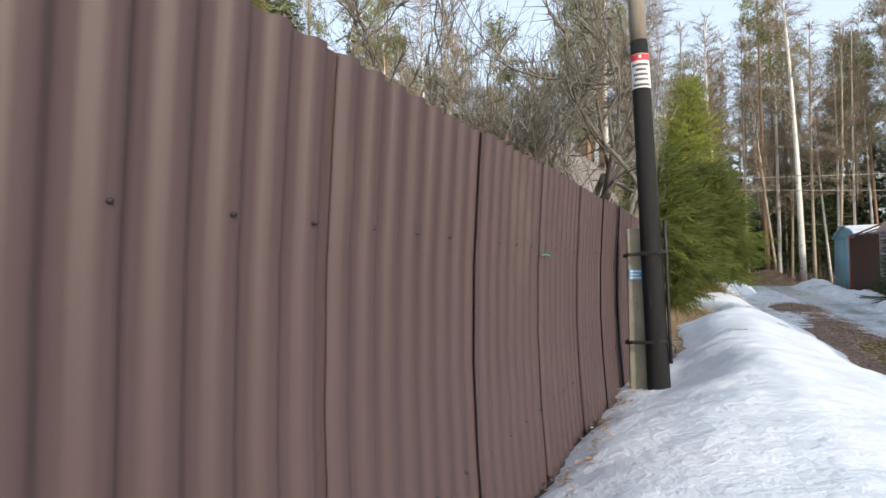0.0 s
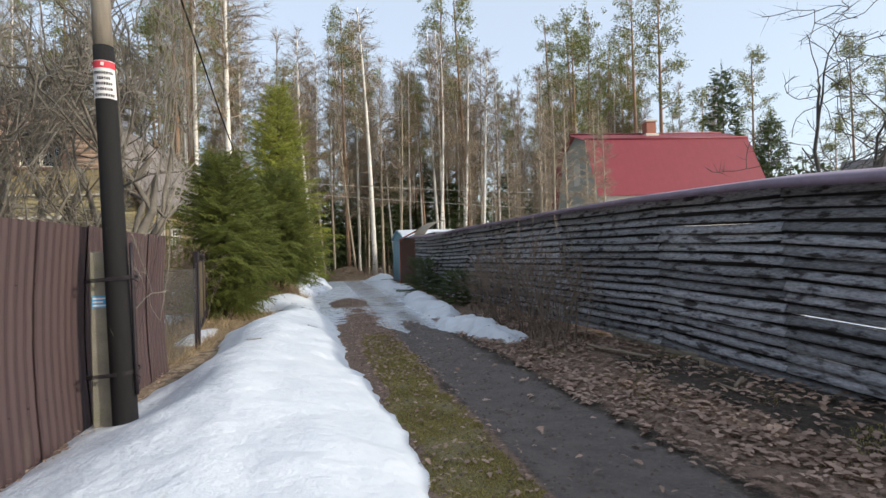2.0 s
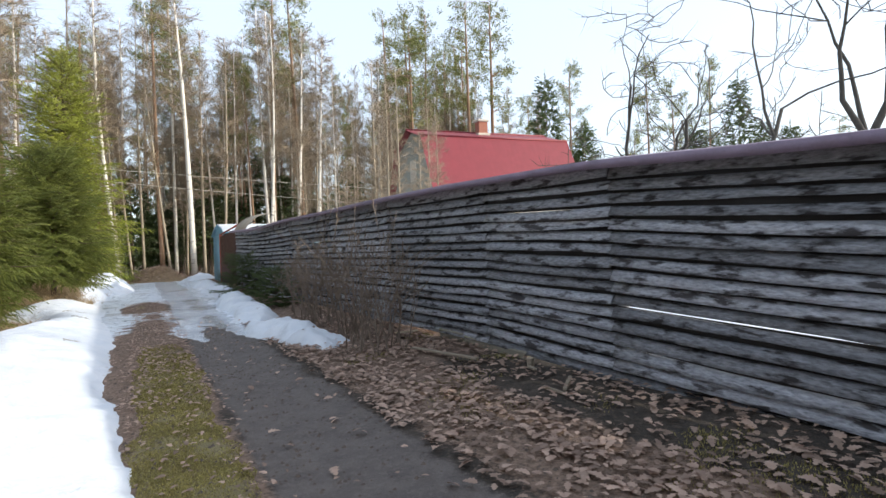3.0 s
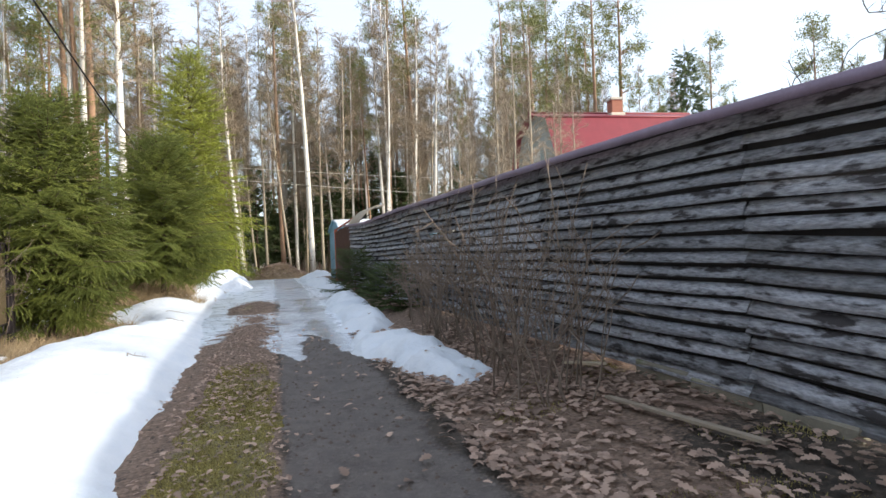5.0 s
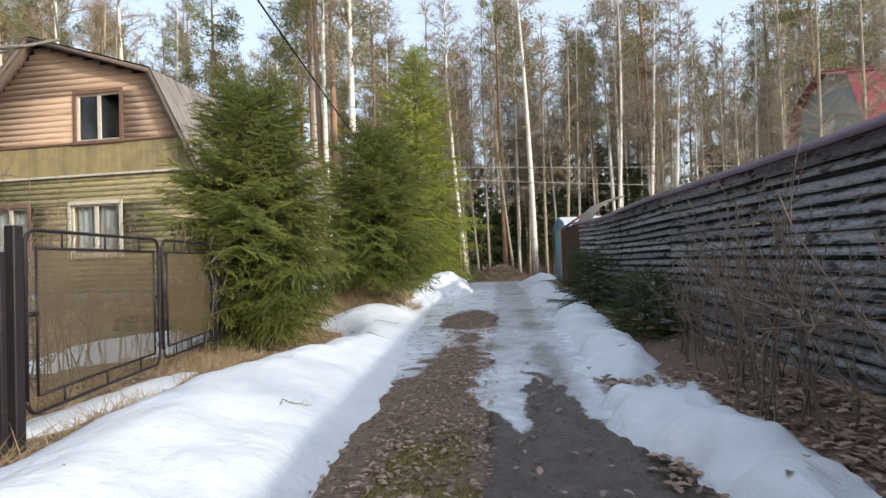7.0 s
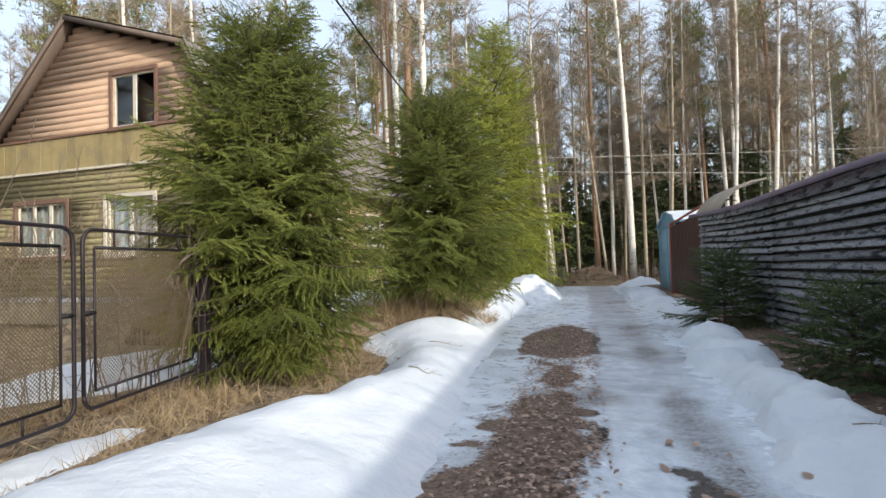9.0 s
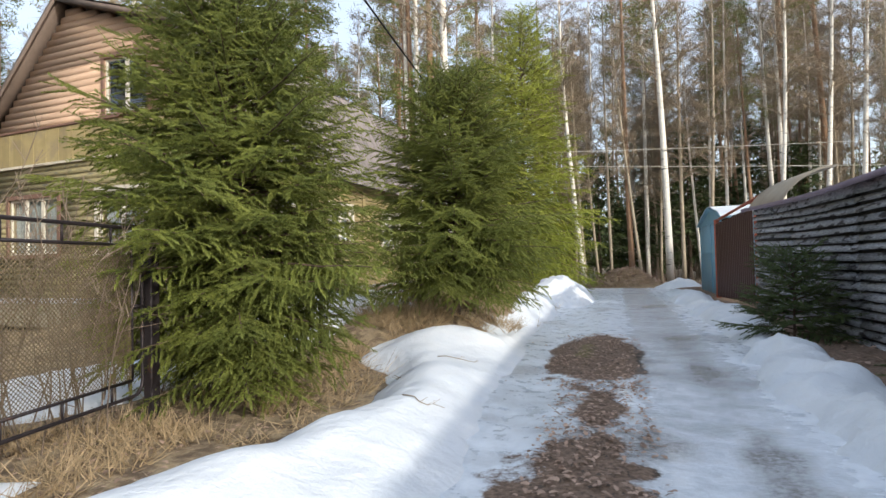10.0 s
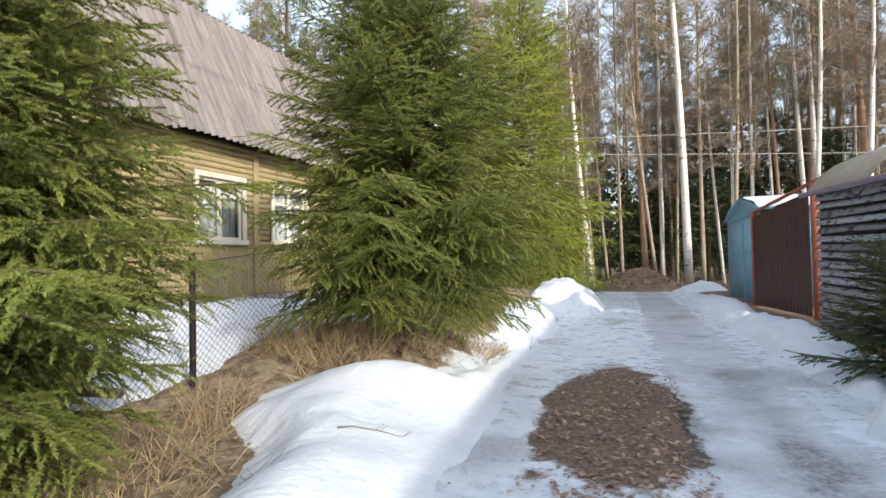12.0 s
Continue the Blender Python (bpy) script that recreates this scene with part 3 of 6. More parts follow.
    f = [(o * m + k, o * m + (k + 1) % m, (o + 1) * m + (k + 1) % m, (o + 1) * m + k) for o in range(len(ys) - 1) for k in range(m)]
    f += [(3, 2, 1, 0), (5, 4, 3, 0)]
    s.add(P, [q for q in f if len(q) == 4])
    s.make("cap", M_CAP, root, "plum-coloured metal capping strip")
    for y in seams:
        x, z = np.interp(y, *FENCE_X), np.interp(y, *FENCE_TOP)
        s = Soup()
        s.box((x + 0.02, y - 0.05, -0.1), (x + 0.12, y + 0.05, z - 0.05))
        s.make("post", M_OLDWOOD, root)


make_brown_fence()
make_board_fence()


# ---- plants ----
def needle_mat(name, a, b, rough=0.6):
    m = mat(name, a, rough, 0, 0.3, 2.2, 25, 0.0, second=b, spec=0.3)
    nt = m.node_tree
    p = nt.nodes["Principled BSDF"]
    tr = nt.nodes.new("ShaderNodeBsdfTranslucent")
    mx = nt.nodes.new("ShaderNodeMixShader")
    mx.inputs[0].default_value = 0.25
    nt.links.new(p.inputs["Base Color"].links[0].from_socket, tr.inputs[0])
    nt.links.new(p.outputs[0], mx.inputs[1])
    nt.links.new(tr.outputs[0], mx.inputs[2])
    nt.links.new(mx.outputs[0], nt.nodes["Material Output"].inputs[0])
    return m


M_NEEDLE = needle_mat("spruce_needles", (0.165, 0.185, 0.040), (0.085, 0.11, 0.026))
M_NEEDLE_Y = needle_mat("yellowish_spruce_needles", (0.29, 0.315, 0.052), (0.175, 0.205, 0.038))
M_NEEDLE_D = needle_mat("dark_spruce_needles", (0.085, 0.115, 0.040), (0.045, 0.070, 0.026))
M_PINENEEDLE = needle_mat("pine_needles", (0.25, 0.26, 0.09), (0.14, 0.16, 0.055))
M_DRYLEAF = needle_mat("dead_oak_leaf", (0.52, 0.38, 0.30), (0.28, 0.185, 0.14), 0.8)
M_DRYGRASS = needle_mat("dry_grass", (0.52, 0.40, 0.25), (0.32, 0.23, 0.135), 0.8)


def per_island(m, lo, hi):
    """Lets every loose piece of a mesh be lighter or darker than the next."""
    nt = m.node_tree
    b = nt.nodes["Principled BSDF"]
    src = b.inputs["Base Color"].links[0].from_socket
    g, r, h = nt.nodes.new("ShaderNodeNewGeometry"), nt.nodes.new("ShaderNodeMapRange"), nt.nodes.new("ShaderNodeHueSaturation")
    r.inputs[3].default_value, r.inputs[4].default_value = lo, hi
    nt.links.new(g.outputs["Random Per Island"], r.inputs[0])
    nt.links.new(r.outputs[0], h.inputs["Value"])
    nt.links.new(src, h.inputs["Color"])
    nt.links.new(h.outputs[0], b.inputs["Base Color"])


per_island(M_DRYLEAF, 0.45, 1.35)
per_island(M_DRYGRASS, 0.6, 1.3)
M_MOSS = needle_mat("yellow_green_moss", (0.42, 0.36, 0.13), (0.24, 0.205, 0.085), 0.9)
per_island(M_MOSS, 0.5, 1.4)


def per_spray(m, lo, hi):
    """Lets every twig of a crown be lighter or darker than the next, by the mesh's own "spray" value: random tone, plus
    sunlit tips over a shaded inside.
    """
    nt = m.node_tree
    b = nt.nodes["Principled BSDF"]
    src = b.inputs["Base Color"].links[0].from_socket
    a, r, h = nt.nodes.new("ShaderNodeAttribute"), nt.nodes.new("ShaderNodeMapRange"), nt.nodes.new("ShaderNodeHueSaturation")
    a.attribute_name = "spray"
    r.inputs[3].default_value, r.inputs[4].default_value = lo, hi
    nt.links.new(a.outputs["Fac"], r.inputs[0])
    nt.links.new(r.outputs[0], h.inputs["Value"])
    nt.links.new(src, h.inputs["Color"])
    nt.links.new(h.outputs[0], b.inputs["Base Color"])


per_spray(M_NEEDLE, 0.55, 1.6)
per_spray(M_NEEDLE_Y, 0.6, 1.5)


def brush(length, count, needle, width, seed, spread=0.9):
    """A twig along +x, set round with needles: vertices and triangles."""
    r = np.random.RandomState(seed)
    x = np.linspace(0, length, count)
    a = r.rand(count) * 2 * np.pi
    out = np.stack([np.full(count, 0.65), np.cos(a) * spread, np.sin(a) * spread * 0.75], 1)
    out /= np.linalg.norm(out, axis=1)[:, None]
    side = np.cross(out, [1.0, 0.2, 0.3])
    side /= np.linalg.norm(side, axis=1)[:, None]
    base = np.stack([x, 0 * x, 0 * x], 1)
    ln = needle * (1.0 - 0.35 * x / length)[:, None] * r.uniform(0.8, 1.2, (count, 1))
    v = np.stack([base - side * width / 2, base + side * width / 2, base + out * ln], 1).reshape(-1, 3)
    return v, np.arange(3 * count).reshape(-1, 3)


def scatter(soup, tmpl, pos, direc, scale, rs, up=(0, 0, 1)):
    """Copies of a template, its +x along direc, into one soup."""
    v, f = tmpl
    d = direc / (np.linalg.norm(direc, axis=1)[:, None] + 1e-9)
    u = np.cross(np.asarray(up, float)[None, :], d) + rs.normal(0, 0.15, d.shape)
    u -= d * (u * d).sum(1)[:, None]
    u /= np.linalg.norm(u, axis=1)[:, None] + 1e-9
    w = np.cross(d, u)
    R = np.stack([d, u, w], 1)
    P = np.einsum("vk,nkj->nvj", v, R) * scale[:, None, None] + pos[:, None, :]
    n, m = P.shape[:2]
    F = (f[None] + (np.arange(n) * m)[:, None, None]).reshape(-1, f.shape[1])
    soup.add(P.reshape(-1, 3), F)


def blades(soup, P, Dv, L, w, rs):
    """Thin tapering slivers."""
    s = np.cross(Dv, rs.normal(0, 1, Dv.shape))
    s /= np.linalg.norm(s, axis=1)[:, None] + 1e-9
    L, w = np.asarray(L)[:, None], np.asarray(w)[:, None]
    v = np.stack([P - s * w / 2, P + s * w / 2, P + Dv * L], 1).reshape(-1, 3)
    soup.add(v, np.arange(len(v)).reshape(-1, 3))


def spruce_meshes(h, r, seed, per_m, tmpl, low=0.05, flat=0.75, scale=1.0, mat_needle=None, trunk_r=0.07, sides=8, gap=0.75):
    """Trunk and crown of a spruce: drooping boughs with side twigs, each twig set with needles."""
    rs = np.random.RandomState(seed)
    tr, cr = Soup(), Soup()
    zs = np.linspace(0, h, 9)
    tr.tube(np.stack([0.02 * np.sin(zs), 0.02 * np.cos(zs * 1.3), zs - 0.1], 1), trunk_r * (1 - zs / h * 0.93), sides)
    pos, dirs, scl = [], [], []
    z = low * h + 0.15
    az = 0.0
    while z < h * 0.985:
        t = z / h
        prof = r * min(1.0, 0.30 + 2.3 * t) * (1 - t) ** flat * rs.uniform(0.72, 1.15) + 0.10
        az += 2.4 + rs.uniform(-0.35, 0.35)
        d = np.array([np.cos(az), np.sin(az), 0])
        n = max(3, int(prof * 9))
        k = np.linspace(0.0, 1, n)
        rise = (0.42 * t + 0.02) * prof * k - (0.42 - 0.2 * t) * prof * k ** 1.7 + 0.12 * prof * np.maximum(k - 0.65, 0) * 2
        pts = np.array([0, 0, z]) + d * (prof * k)[:, None] + np.stack([0 * k, 0 * k, rise], 1)
        cr_r = 0.012 * (1 - k * 0.8) * (0.5 + prof)
        tr.tube(pts, cr_r, 3, False)
        side = np.array([-d[1], d[0], 0])
        m = int(per_m * prof + 3)
        q = rs.uniform(0.12, 1.0, m) ** 0.7
        base = np.array([0, 0, z]) + d * (prof * q)[:, None]
        base[:, 2] += np.interp(q, k, rise)
        sg = rs.choice([-1, 1], m)
        reach = 0.34 * prof * (1.15 - q) + 0.06
        out = rs.uniform(0, 1, m)
        base = base + side * (sg * reach * out)[:, None] + d * (reach * out * 0.5)[:, None]
        base[:, 2] -= out * reach * rs.uniform(0.2, 0.9, m) + rs.uniform(-0.03, 0.13, m) * (1 - 0.7 * t)
        dv = d * rs.uniform(0.45, 1.0, (m, 1)) + side * (sg * rs.uniform(0.2, 0.8, m))[:, None]
        dv[:, 2] += rs.uniform(-1.05, 0.15, m) + 0.45 * t
        pos.append(base), dirs.append(dv), scl.append(rs.uniform(0.7, 1.25, m) * scale)
        z += (0.026 + 0.024 * (1 - t)) * (h / 4.4) ** 0.45 * gap
    tip = np.array([[0, 0, h - 0.25], [0, 0, h - 0.12], [0, 0, h - 0.35]])
    pos.append(tip), dirs.append(np.array([[0, 0, 1.0], [0.1, 0, 1], [0, 0.1, 1]])), scl.append(np.ones(3) * scale)
    scatter(cr, tmpl, np.concatenate(pos), np.concatenate(dirs), np.concatenate(scl), rs)
    return tr, cr


def lane_spruce_meshes(h, r, seed, tmpl, low, flat, boughs, step, twig, trunk_r, droop=1.0, full=0.5):
    """Trunk and crown of a spruce seen near by: boughs in loose tiers, flat fans of branchlets on each, needled sprays along the branchlets."""
    rs = np.random.RandomState(seed)
    tr, cr = Soup(), Soup()
    zs = np.linspace(0, h, 9)
    tr.tube(np.stack([0.02 * np.sin(zs), 0.02 * np.cos(zs * 1.3), zs - 0.1], 1), trunk_r * (1 - zs / h * 0.93), 8)
    pos, dirs, scl, tint = [], [], [], []
    up = np.array([0, 0, 1.0])
    for i in range(boughs):
        t = low + (0.97 - low) * ((i + rs.uniform(0.0, 0.8)) / boughs) ** 0.95
        ln = r * min(1.0, full + 2.6 * t) * (1 - t) ** flat * rs.choice([0.62, 0.8, 0.95, 1.05, 1.18]) * rs.uniform(0.92, 1.08) + 0.10
        az = i * 2.39996 + rs.uniform(-0.4, 0.4)
        d, side = np.array([math.cos(az), math.sin(az), 0]), np.array([-math.sin(az), math.cos(az), 0])
        q = np.linspace(0, 1, 9)
        rise = ln * ((0.10 + 0.75 * t) * q - (0.50 - 0.30 * t) * droop * q ** 1.6 + 0.22 * np.maximum(q - 0.6, 0))
        pts = np.array([0, 0, t * h]) + d * (ln * q)[:, None] + up * rise[:, None]
        tr.tube(pts, 0.010 * (1 - 0.8 * q) * (0.5 + ln), 3, False)
        tan = np.gradient(pts, axis=0)
        tan /= np.linalg.norm(tan, axis=1)[:, None]
        # random tone per bough; the rise along w and k paints sunlit tips, shaded inside
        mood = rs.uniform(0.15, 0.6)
        for w in np.arange(0.25, 1.0, 0.75 * twig / ln):
            j = min(8, int(w * 8 + 0.5))
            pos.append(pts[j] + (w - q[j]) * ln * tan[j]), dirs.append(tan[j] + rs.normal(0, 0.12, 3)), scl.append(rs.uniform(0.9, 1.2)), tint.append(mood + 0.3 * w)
        for w in np.arange(0.14, 0.98, step / ln):
            j = min(8, int(w * 8 + 0.5))
            p0 = pts[j] + (w - q[j]) * ln * tan[j]
            for sg in (-1, 1):
                b = (0.42 * ln * (1.05 - w) + 0.09) * rs.uniform(0.55, 1.2)
                dv = tan[j] * rs.uniform(0.45, 0.8) + side * sg * rs.uniform(0.5, 0.95) - up * rs.uniform(0.05, 0.65) * droop * (1 - 0.8 * t)
                dv /= np.linalg.norm(dv)
                p, k = p0 + dv * 0.02, 0
                while k * 0.72 * twig < b:
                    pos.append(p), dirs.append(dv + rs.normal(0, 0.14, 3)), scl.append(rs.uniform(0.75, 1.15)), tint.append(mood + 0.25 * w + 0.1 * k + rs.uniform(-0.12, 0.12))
                    p = p + dv * 0.72 * twig
                    dv = dv - up * rs.uniform(0.0, 0.16) * droop
                    dv /= np.linalg.norm(dv)
                    k += 1
    for k in range(4):
        pos.append(np.array([0, 0, h - 0.12 - 0.17 * k])), dirs.append(np.array([0.05 * k, 0.04, 1.0])), scl.append(1.0), tint.append(0.7)
    scatter(cr, tmpl, np.array(pos), np.array(dirs), np.array(scl), rs)
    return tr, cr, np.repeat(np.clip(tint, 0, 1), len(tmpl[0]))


def make_spruce(name, x, y, z, h, r, seed, tmpl, label, needle, **kw):
    root = tagged(new(name), label, "spruce tree")
    root.matrix_basis = pose(x, y, z)
    tr, cr, tint = lane_spruce_meshes(h, r, seed, tmpl, **kw)
    a = tr.make("trunk", M_SPRUCEBARK)
    b = cr.make("crown", needle)
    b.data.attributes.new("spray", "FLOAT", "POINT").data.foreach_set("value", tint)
    a.parent = b.parent = root
    return root


def grow(limbs, twigs, p, d, length, radius, depth, rs, up=0.15, wild=0.35, twig_n=10, twig_l=0.35, twig_w=0.006, sides=6, min_r=0.004):
    """A crooked bough with its branches; the last ones carry twigs."""
    n = 6
    pts, cur, dv = [p.copy()], p.copy(), d / np.linalg.norm(d)
    for k in range(n):
        dv = dv + rs.normal(0, wild * 0.4, 3) + np.array([0, 0, up * 0.3])
        dv /= np.linalg.norm(dv)
        cur = cur + dv * length / n
        pts.append(cur.copy())
    pts = np.array(pts)
    rad = np.maximum(radius * (1 - 0.65 * np.linspace(0, 1, n + 1)), min_r)
    limbs.tube(pts, rad, sides if radius > 0.02 else 3, False)
    if depth == 0:
        idx = rs.uniform(1, n, twig_n)
        base = np.stack([np.interp(idx, np.arange(n + 1), pts[:, c]) for c in range(3)], 1)
        dd = rs.normal(0, 1, (twig_n, 3)) + dv * 1.2 + np.array([0, 0, 0.3])
        dd /= np.linalg.norm(dd, axis=1)[:, None]
        blades(twigs, base, dd, twig_l * rs.uniform(0.4, 1.2, twig_n), np.full(twig_n, twig_w), rs)
        return
    kids = rs.randint(3, 5)
    for k in range(kids):
        q = rs.uniform(0.3, 1.0)
        i = min(n, int(q * n) + 1)
        nd = dv * 0.7 + rs.normal(0, 0.65, 3) + np.array([0, 0, up])
        grow(limbs, twigs, pts[i], nd, length * rs.uniform(0.5, 0.8), rad[i] * rs.uniform(0.55, 0.8), depth - 1, rs, up, wild, twig_n, twig_l, twig_w, sides, min_r)


def make_bare_tree(name, x, y, z, stems, depth, seed, label, category, bark, twig_mat, xmax=99.0, **kw):
    """stems: (direction, length, radius) from the foot."""
    rs = np.random.RandomState(seed)
    limbs, twigs = Soup(), Soup()
    for d, length, radius in stems:
        grow(limbs, twigs, np.array([rs.uniform(-0.1, 0.1) * len(stems) ** 0.5, rs.uniform(-0.1, 0.1) * len(stems) ** 0.5, -0.1]), np.array(d, float), length, radius, depth, rs, **kw)
    for soup in (limbs, twigs):
        for v in soup.v:
            far = v[:, 0] > xmax
            v[far, 0] = xmax + 0.12 * (v[far, 0] - xmax)
    root = tagged(new(name), label, category)
    root.matrix_basis = pose(x, y, z)
    a, b = limbs.make("trunk", bark, smooth=True), twigs.make("crown", twig_mat)
    a.parent = b.parent = root
    return root


def forest_tree(kind, seed, h):
    """Meshes of a tall wood tree: trunk with boughs, and crown."""
    rs = np.random.RandomState(seed)
    tr, cr = Soup(), Soup()
    zs = np.linspace(0, h, 12)
    bend = rs.normal(0, 0.012 * h, 2)
    cx, cy = bend[0] * np.sin(zs / h * 2.5 + rs.rand() * 3) - bend[0] * 0.0, bend[1] * np.sin(zs / h * 2.2)
    cx, cy = cx - cx[0], cy - cy[0]
    r0 = {"birch": 0.125, "pine": 0.16, "aspen": 0.085, "spruce": 0.12}[kind] * rs.uniform(0.8, 1.2)
    tr.tube(np.stack([cx, cy, zs - 0.2], 1), r0 * (1 - 0.85 * (zs / h) ** 1.2) + 0.012, 8)
    at = lambda z: np.array([np.interp(z, zs, cx), np.interp(z, zs, cy), z])
    if kind == "pine":
        for k in range(26):
            z = h * (0.55 + 0.45 * rs.rand() ** 0.8)
            ln = (0.6 + 1.9 * (1 - (z / h)) ** 0.5 * rs.uniform(0.5, 1.2)) * h / 18
            a = rs.rand() * 6.3
            d = np.array([np.cos(a), np.sin(a), rs.uniform(0.0, 0.5)])
            p0 = at(z)
            p1 = p0 + d * ln
            tr.tube([p0, (p0 + p1) / 2 + [0, 0, 0.1], p1], [0.035, 0.022, 0.01], 3, False)
            for c in range(6):
                ctr = p0 + d * ln * rs.uniform(0.35, 1.05) + rs.normal(0, 0.28, 3)
                m = 26
                dd = rs.normal(0, 1, (m, 3)) + np.array([0, 0, 0.35])
                dd /= np.linalg.norm(dd, axis=1)[:, None]
                blades(cr, ctr + rs.normal(0, 0.16, (m, 3)), dd, rs.uniform(0.14, 0.34, m), np.full(m, 0.055), rs)
        for k in range(10):
            z = h * rs.uniform(0.25, 0.55)
            a = rs.rand() * 6.3
            d = np.array([np.cos(a), np.sin(a), -0.1])
            tr.tube([at(z), at(z) + d * rs.uniform(0.3, 1.2)], [0.015, 0.004], 3, False)
    elif kind == "spruce":
        tr2, cr = spruce_meshes(h, 0.17 * h + 0.5, seed, 9, brush(0.55, 7, 0.2, 0.085, seed, 1.0), low=0.12, flat=0.8, scale=1.25, trunk_r=r0, gap=1.9)
        return tr2, cr
    else:
        low = 0.42 if kind == "birch" else 0.3
        nb = 80 if kind == "birch" else 84
        for k in range(nb):
            z = h * (low + (0.98 - low) * rs.rand() ** 0.85)
            ln = (0.5 + 2.6 * (1 - z / h) ** 0.6) * rs.uniform(0.5, 1.1) * (h / 18) * (1.0 if kind == "birch" else 0.75)
            a = rs.rand() * 6.3
            d = np.array([np.cos(a), np.sin(a), rs.uniform(0.5, 1.3)])
            d /= np.linalg.norm(d)
            p0 = at(z)
            q = np.linspace(0, 1, 4)[:, None]
            pts = p0 + d * ln * q + np.array([0, 0, -0.25 * ln]) * q ** 2
            tr_r = 0.02 * (1 - 0.8 * q[:, 0]) * (0.6 + ln / 3)
            cr.tube(pts, tr_r, 3, False)
            m = int(21 * ln + 9)
            w = rs.uniform(0.15, 1, m)
            base = np.stack([np.interp(w, q[:, 0], pts[:, c]) for c in range(3)], 1)
            dd = rs.normal(0, 0.8, (m, 3)) + d * 0.9 + np.array([0, 0, -0.25 if kind == "birch" else 0.2])
            dd /= np.linalg.norm(dd, axis=1)[:, None]
            blades(cr, base, dd, rs.uniform(0.25, 0.9, m), np.full(m, 0.017), rs)
        for k in range(14):
            z = h * rs.uniform(0.08, low)
            a = rs.rand() * 6.3
            d = np.array([np.cos(a), np.sin(a), rs.uniform(-0.2, 0.6)])
            ln = rs.uniform(0.3, 1.3)
            cr.tube([at(z), at(z) + d * ln * 0.5 + [0, 0, 0.05], at(z) + d * ln], [0.012, 0.008, 0.003], 3, False)
    return tr, cr

# ---- left side: utility pole, shed roof, house, gate ----
def make_pole():
    root = tagged(new("utility_pole"), "tarred wooden utility pole wired to a concrete stub", "utility pole")
    x, y = -0.50, 5.75
    s = Soup()
    zs = np.linspace(-0.2, 3.58, 14)
    s.tube(np.stack([x - 0.034 * zs, y + 0.004 * zs, zs], 1), 0.108 - 0.006 * zs, 14)
    s.make("tarred_shaft", M_TAR, root, "black tarred lower shaft", smooth=True)
    s = Soup()
    zs = np.linspace(3.53, 7.6, 10)
    s.tube(np.stack([x - 0.034 * zs, y + 0.004 * zs, zs], 1), 0.104 - 0.006 * zs, 14)
    s.make("upper_shaft", M_GREYPOLE, root, "bare grey upper shaft", smooth=True)
    # printed notice round the shaft
    def plate(name, z0, z1, a0, a1, material, label, out=0.004):
        q = Soup()
        n = 9
        ang = np.linspace(a0, a1, n)
        P = []
        for z in (z0, z1):
            r = 0.108 - 0.006 * z + out
            P += [(x - 0.034 * z + r * math.cos(a), y + 0.004 * z + r * math.sin(a), z) for a in ang]
        q.add(P, [(i, i + 1, n + i + 1, n + i) for i in range(n - 1)])
        return q.make(name, material, root, label, smooth=True)
    paper = mat("white_printed_sheet", (0.72, 0.70, 0.70), 0.7, 0, 0.1, 8, 60, 0.05)
    red = mat("red_print", (0.62, 0.05, 0.07), 0.7, 0, 0.1, 8, 60, 0.0)
    ink = mat("black_print", (0.04, 0.035, 0.04), 0.7, 0, 0.1, 8, 60, 0.0)
    c = math.radians(-80)
    plate("notice", 3.08, 3.43, c - 1.25, c + 1.25, paper, "white paper notice")
    plate("notice_heading", 3.36, 3.425, c - 1.25, c + 1.25, red, "red heading strip", 0.006)
    plate("heading_mark", 3.38, 3.41, c - 0.18, c + 0.1, paper, "white mark", 0.008)
    for k, (a, b, z) in enumerate(((-0.95, 0.9, 3.315), (-0.55, 0.55, 3.265), (-0.8, 0.8, 3.215), (-0.7, 0.75, 3.165), (-0.95, 0.95, 3.11))):
        t = a
        rnd = random.Random(k)
        while t < b:
            w = rnd.uniform(0.10, 0.17)
            plate("text_bar", z - 0.013, z + 0.013, c + t, c + min(t + w, b), ink, "", 0.0065)
            t += w + 0.06
    s2 = part("stub", bevel_box((x - 0.29, y + 0.02, -0.2), (x - 0.11, y + 0.2, 1.68), 0.015), M_CONC, root, "weathered concrete stub post")
    blue = mat("blue_enamel", (0.10, 0.36, 0.62), 0.5, 0, 0.1, 8, 60, 0.0)
    t = part("number_plate", bevel_box((x - 0.265, y + 0.010, 1.16), (x - 0.135, y + 0.017, 1.27), 0.0), blue, root, "small blue and white plate")
    for k in range(3):
        part("plate_bar", bevel_box((x - 0.255, y + 0.007, 1.175 + 0.032 * k), (x - 0.15 - 0.02 * (k % 2), y + 0.0095, 1.19 + 0.032 * k), 0), paper, root)
    for z in (0.55, 1.42):
        s = Soup()
        for dz in (-0.012, 0, 0.012):
            a = np.linspace(0, 2 * np.pi, 25)
            cxx, rx, ry = x - 0.10, 0.205, 0.14
            sup = lambda v: np.sign(v) * np.abs(v) ** 0.5
            s.tube(np.stack([cxx - 0.01 + rx * sup(np.cos(a)) * 1.0, y + 0.06 + ry * sup(np.sin(a)) * 1.12, z + dz + 0.02 * np.cos(a)], 1), np.full(25, 0.006), 4)
        s.tube([(x + 0.1, y - 0.06, z), (x + 0.16, y - 0.09, z - 0.03), (x + 0.15, y - 0.1, z - 0.09)], [0.005] * 3, 4)
        s.make("wire_tie", M_DARKSTEEL, root, "twisted wire binding")
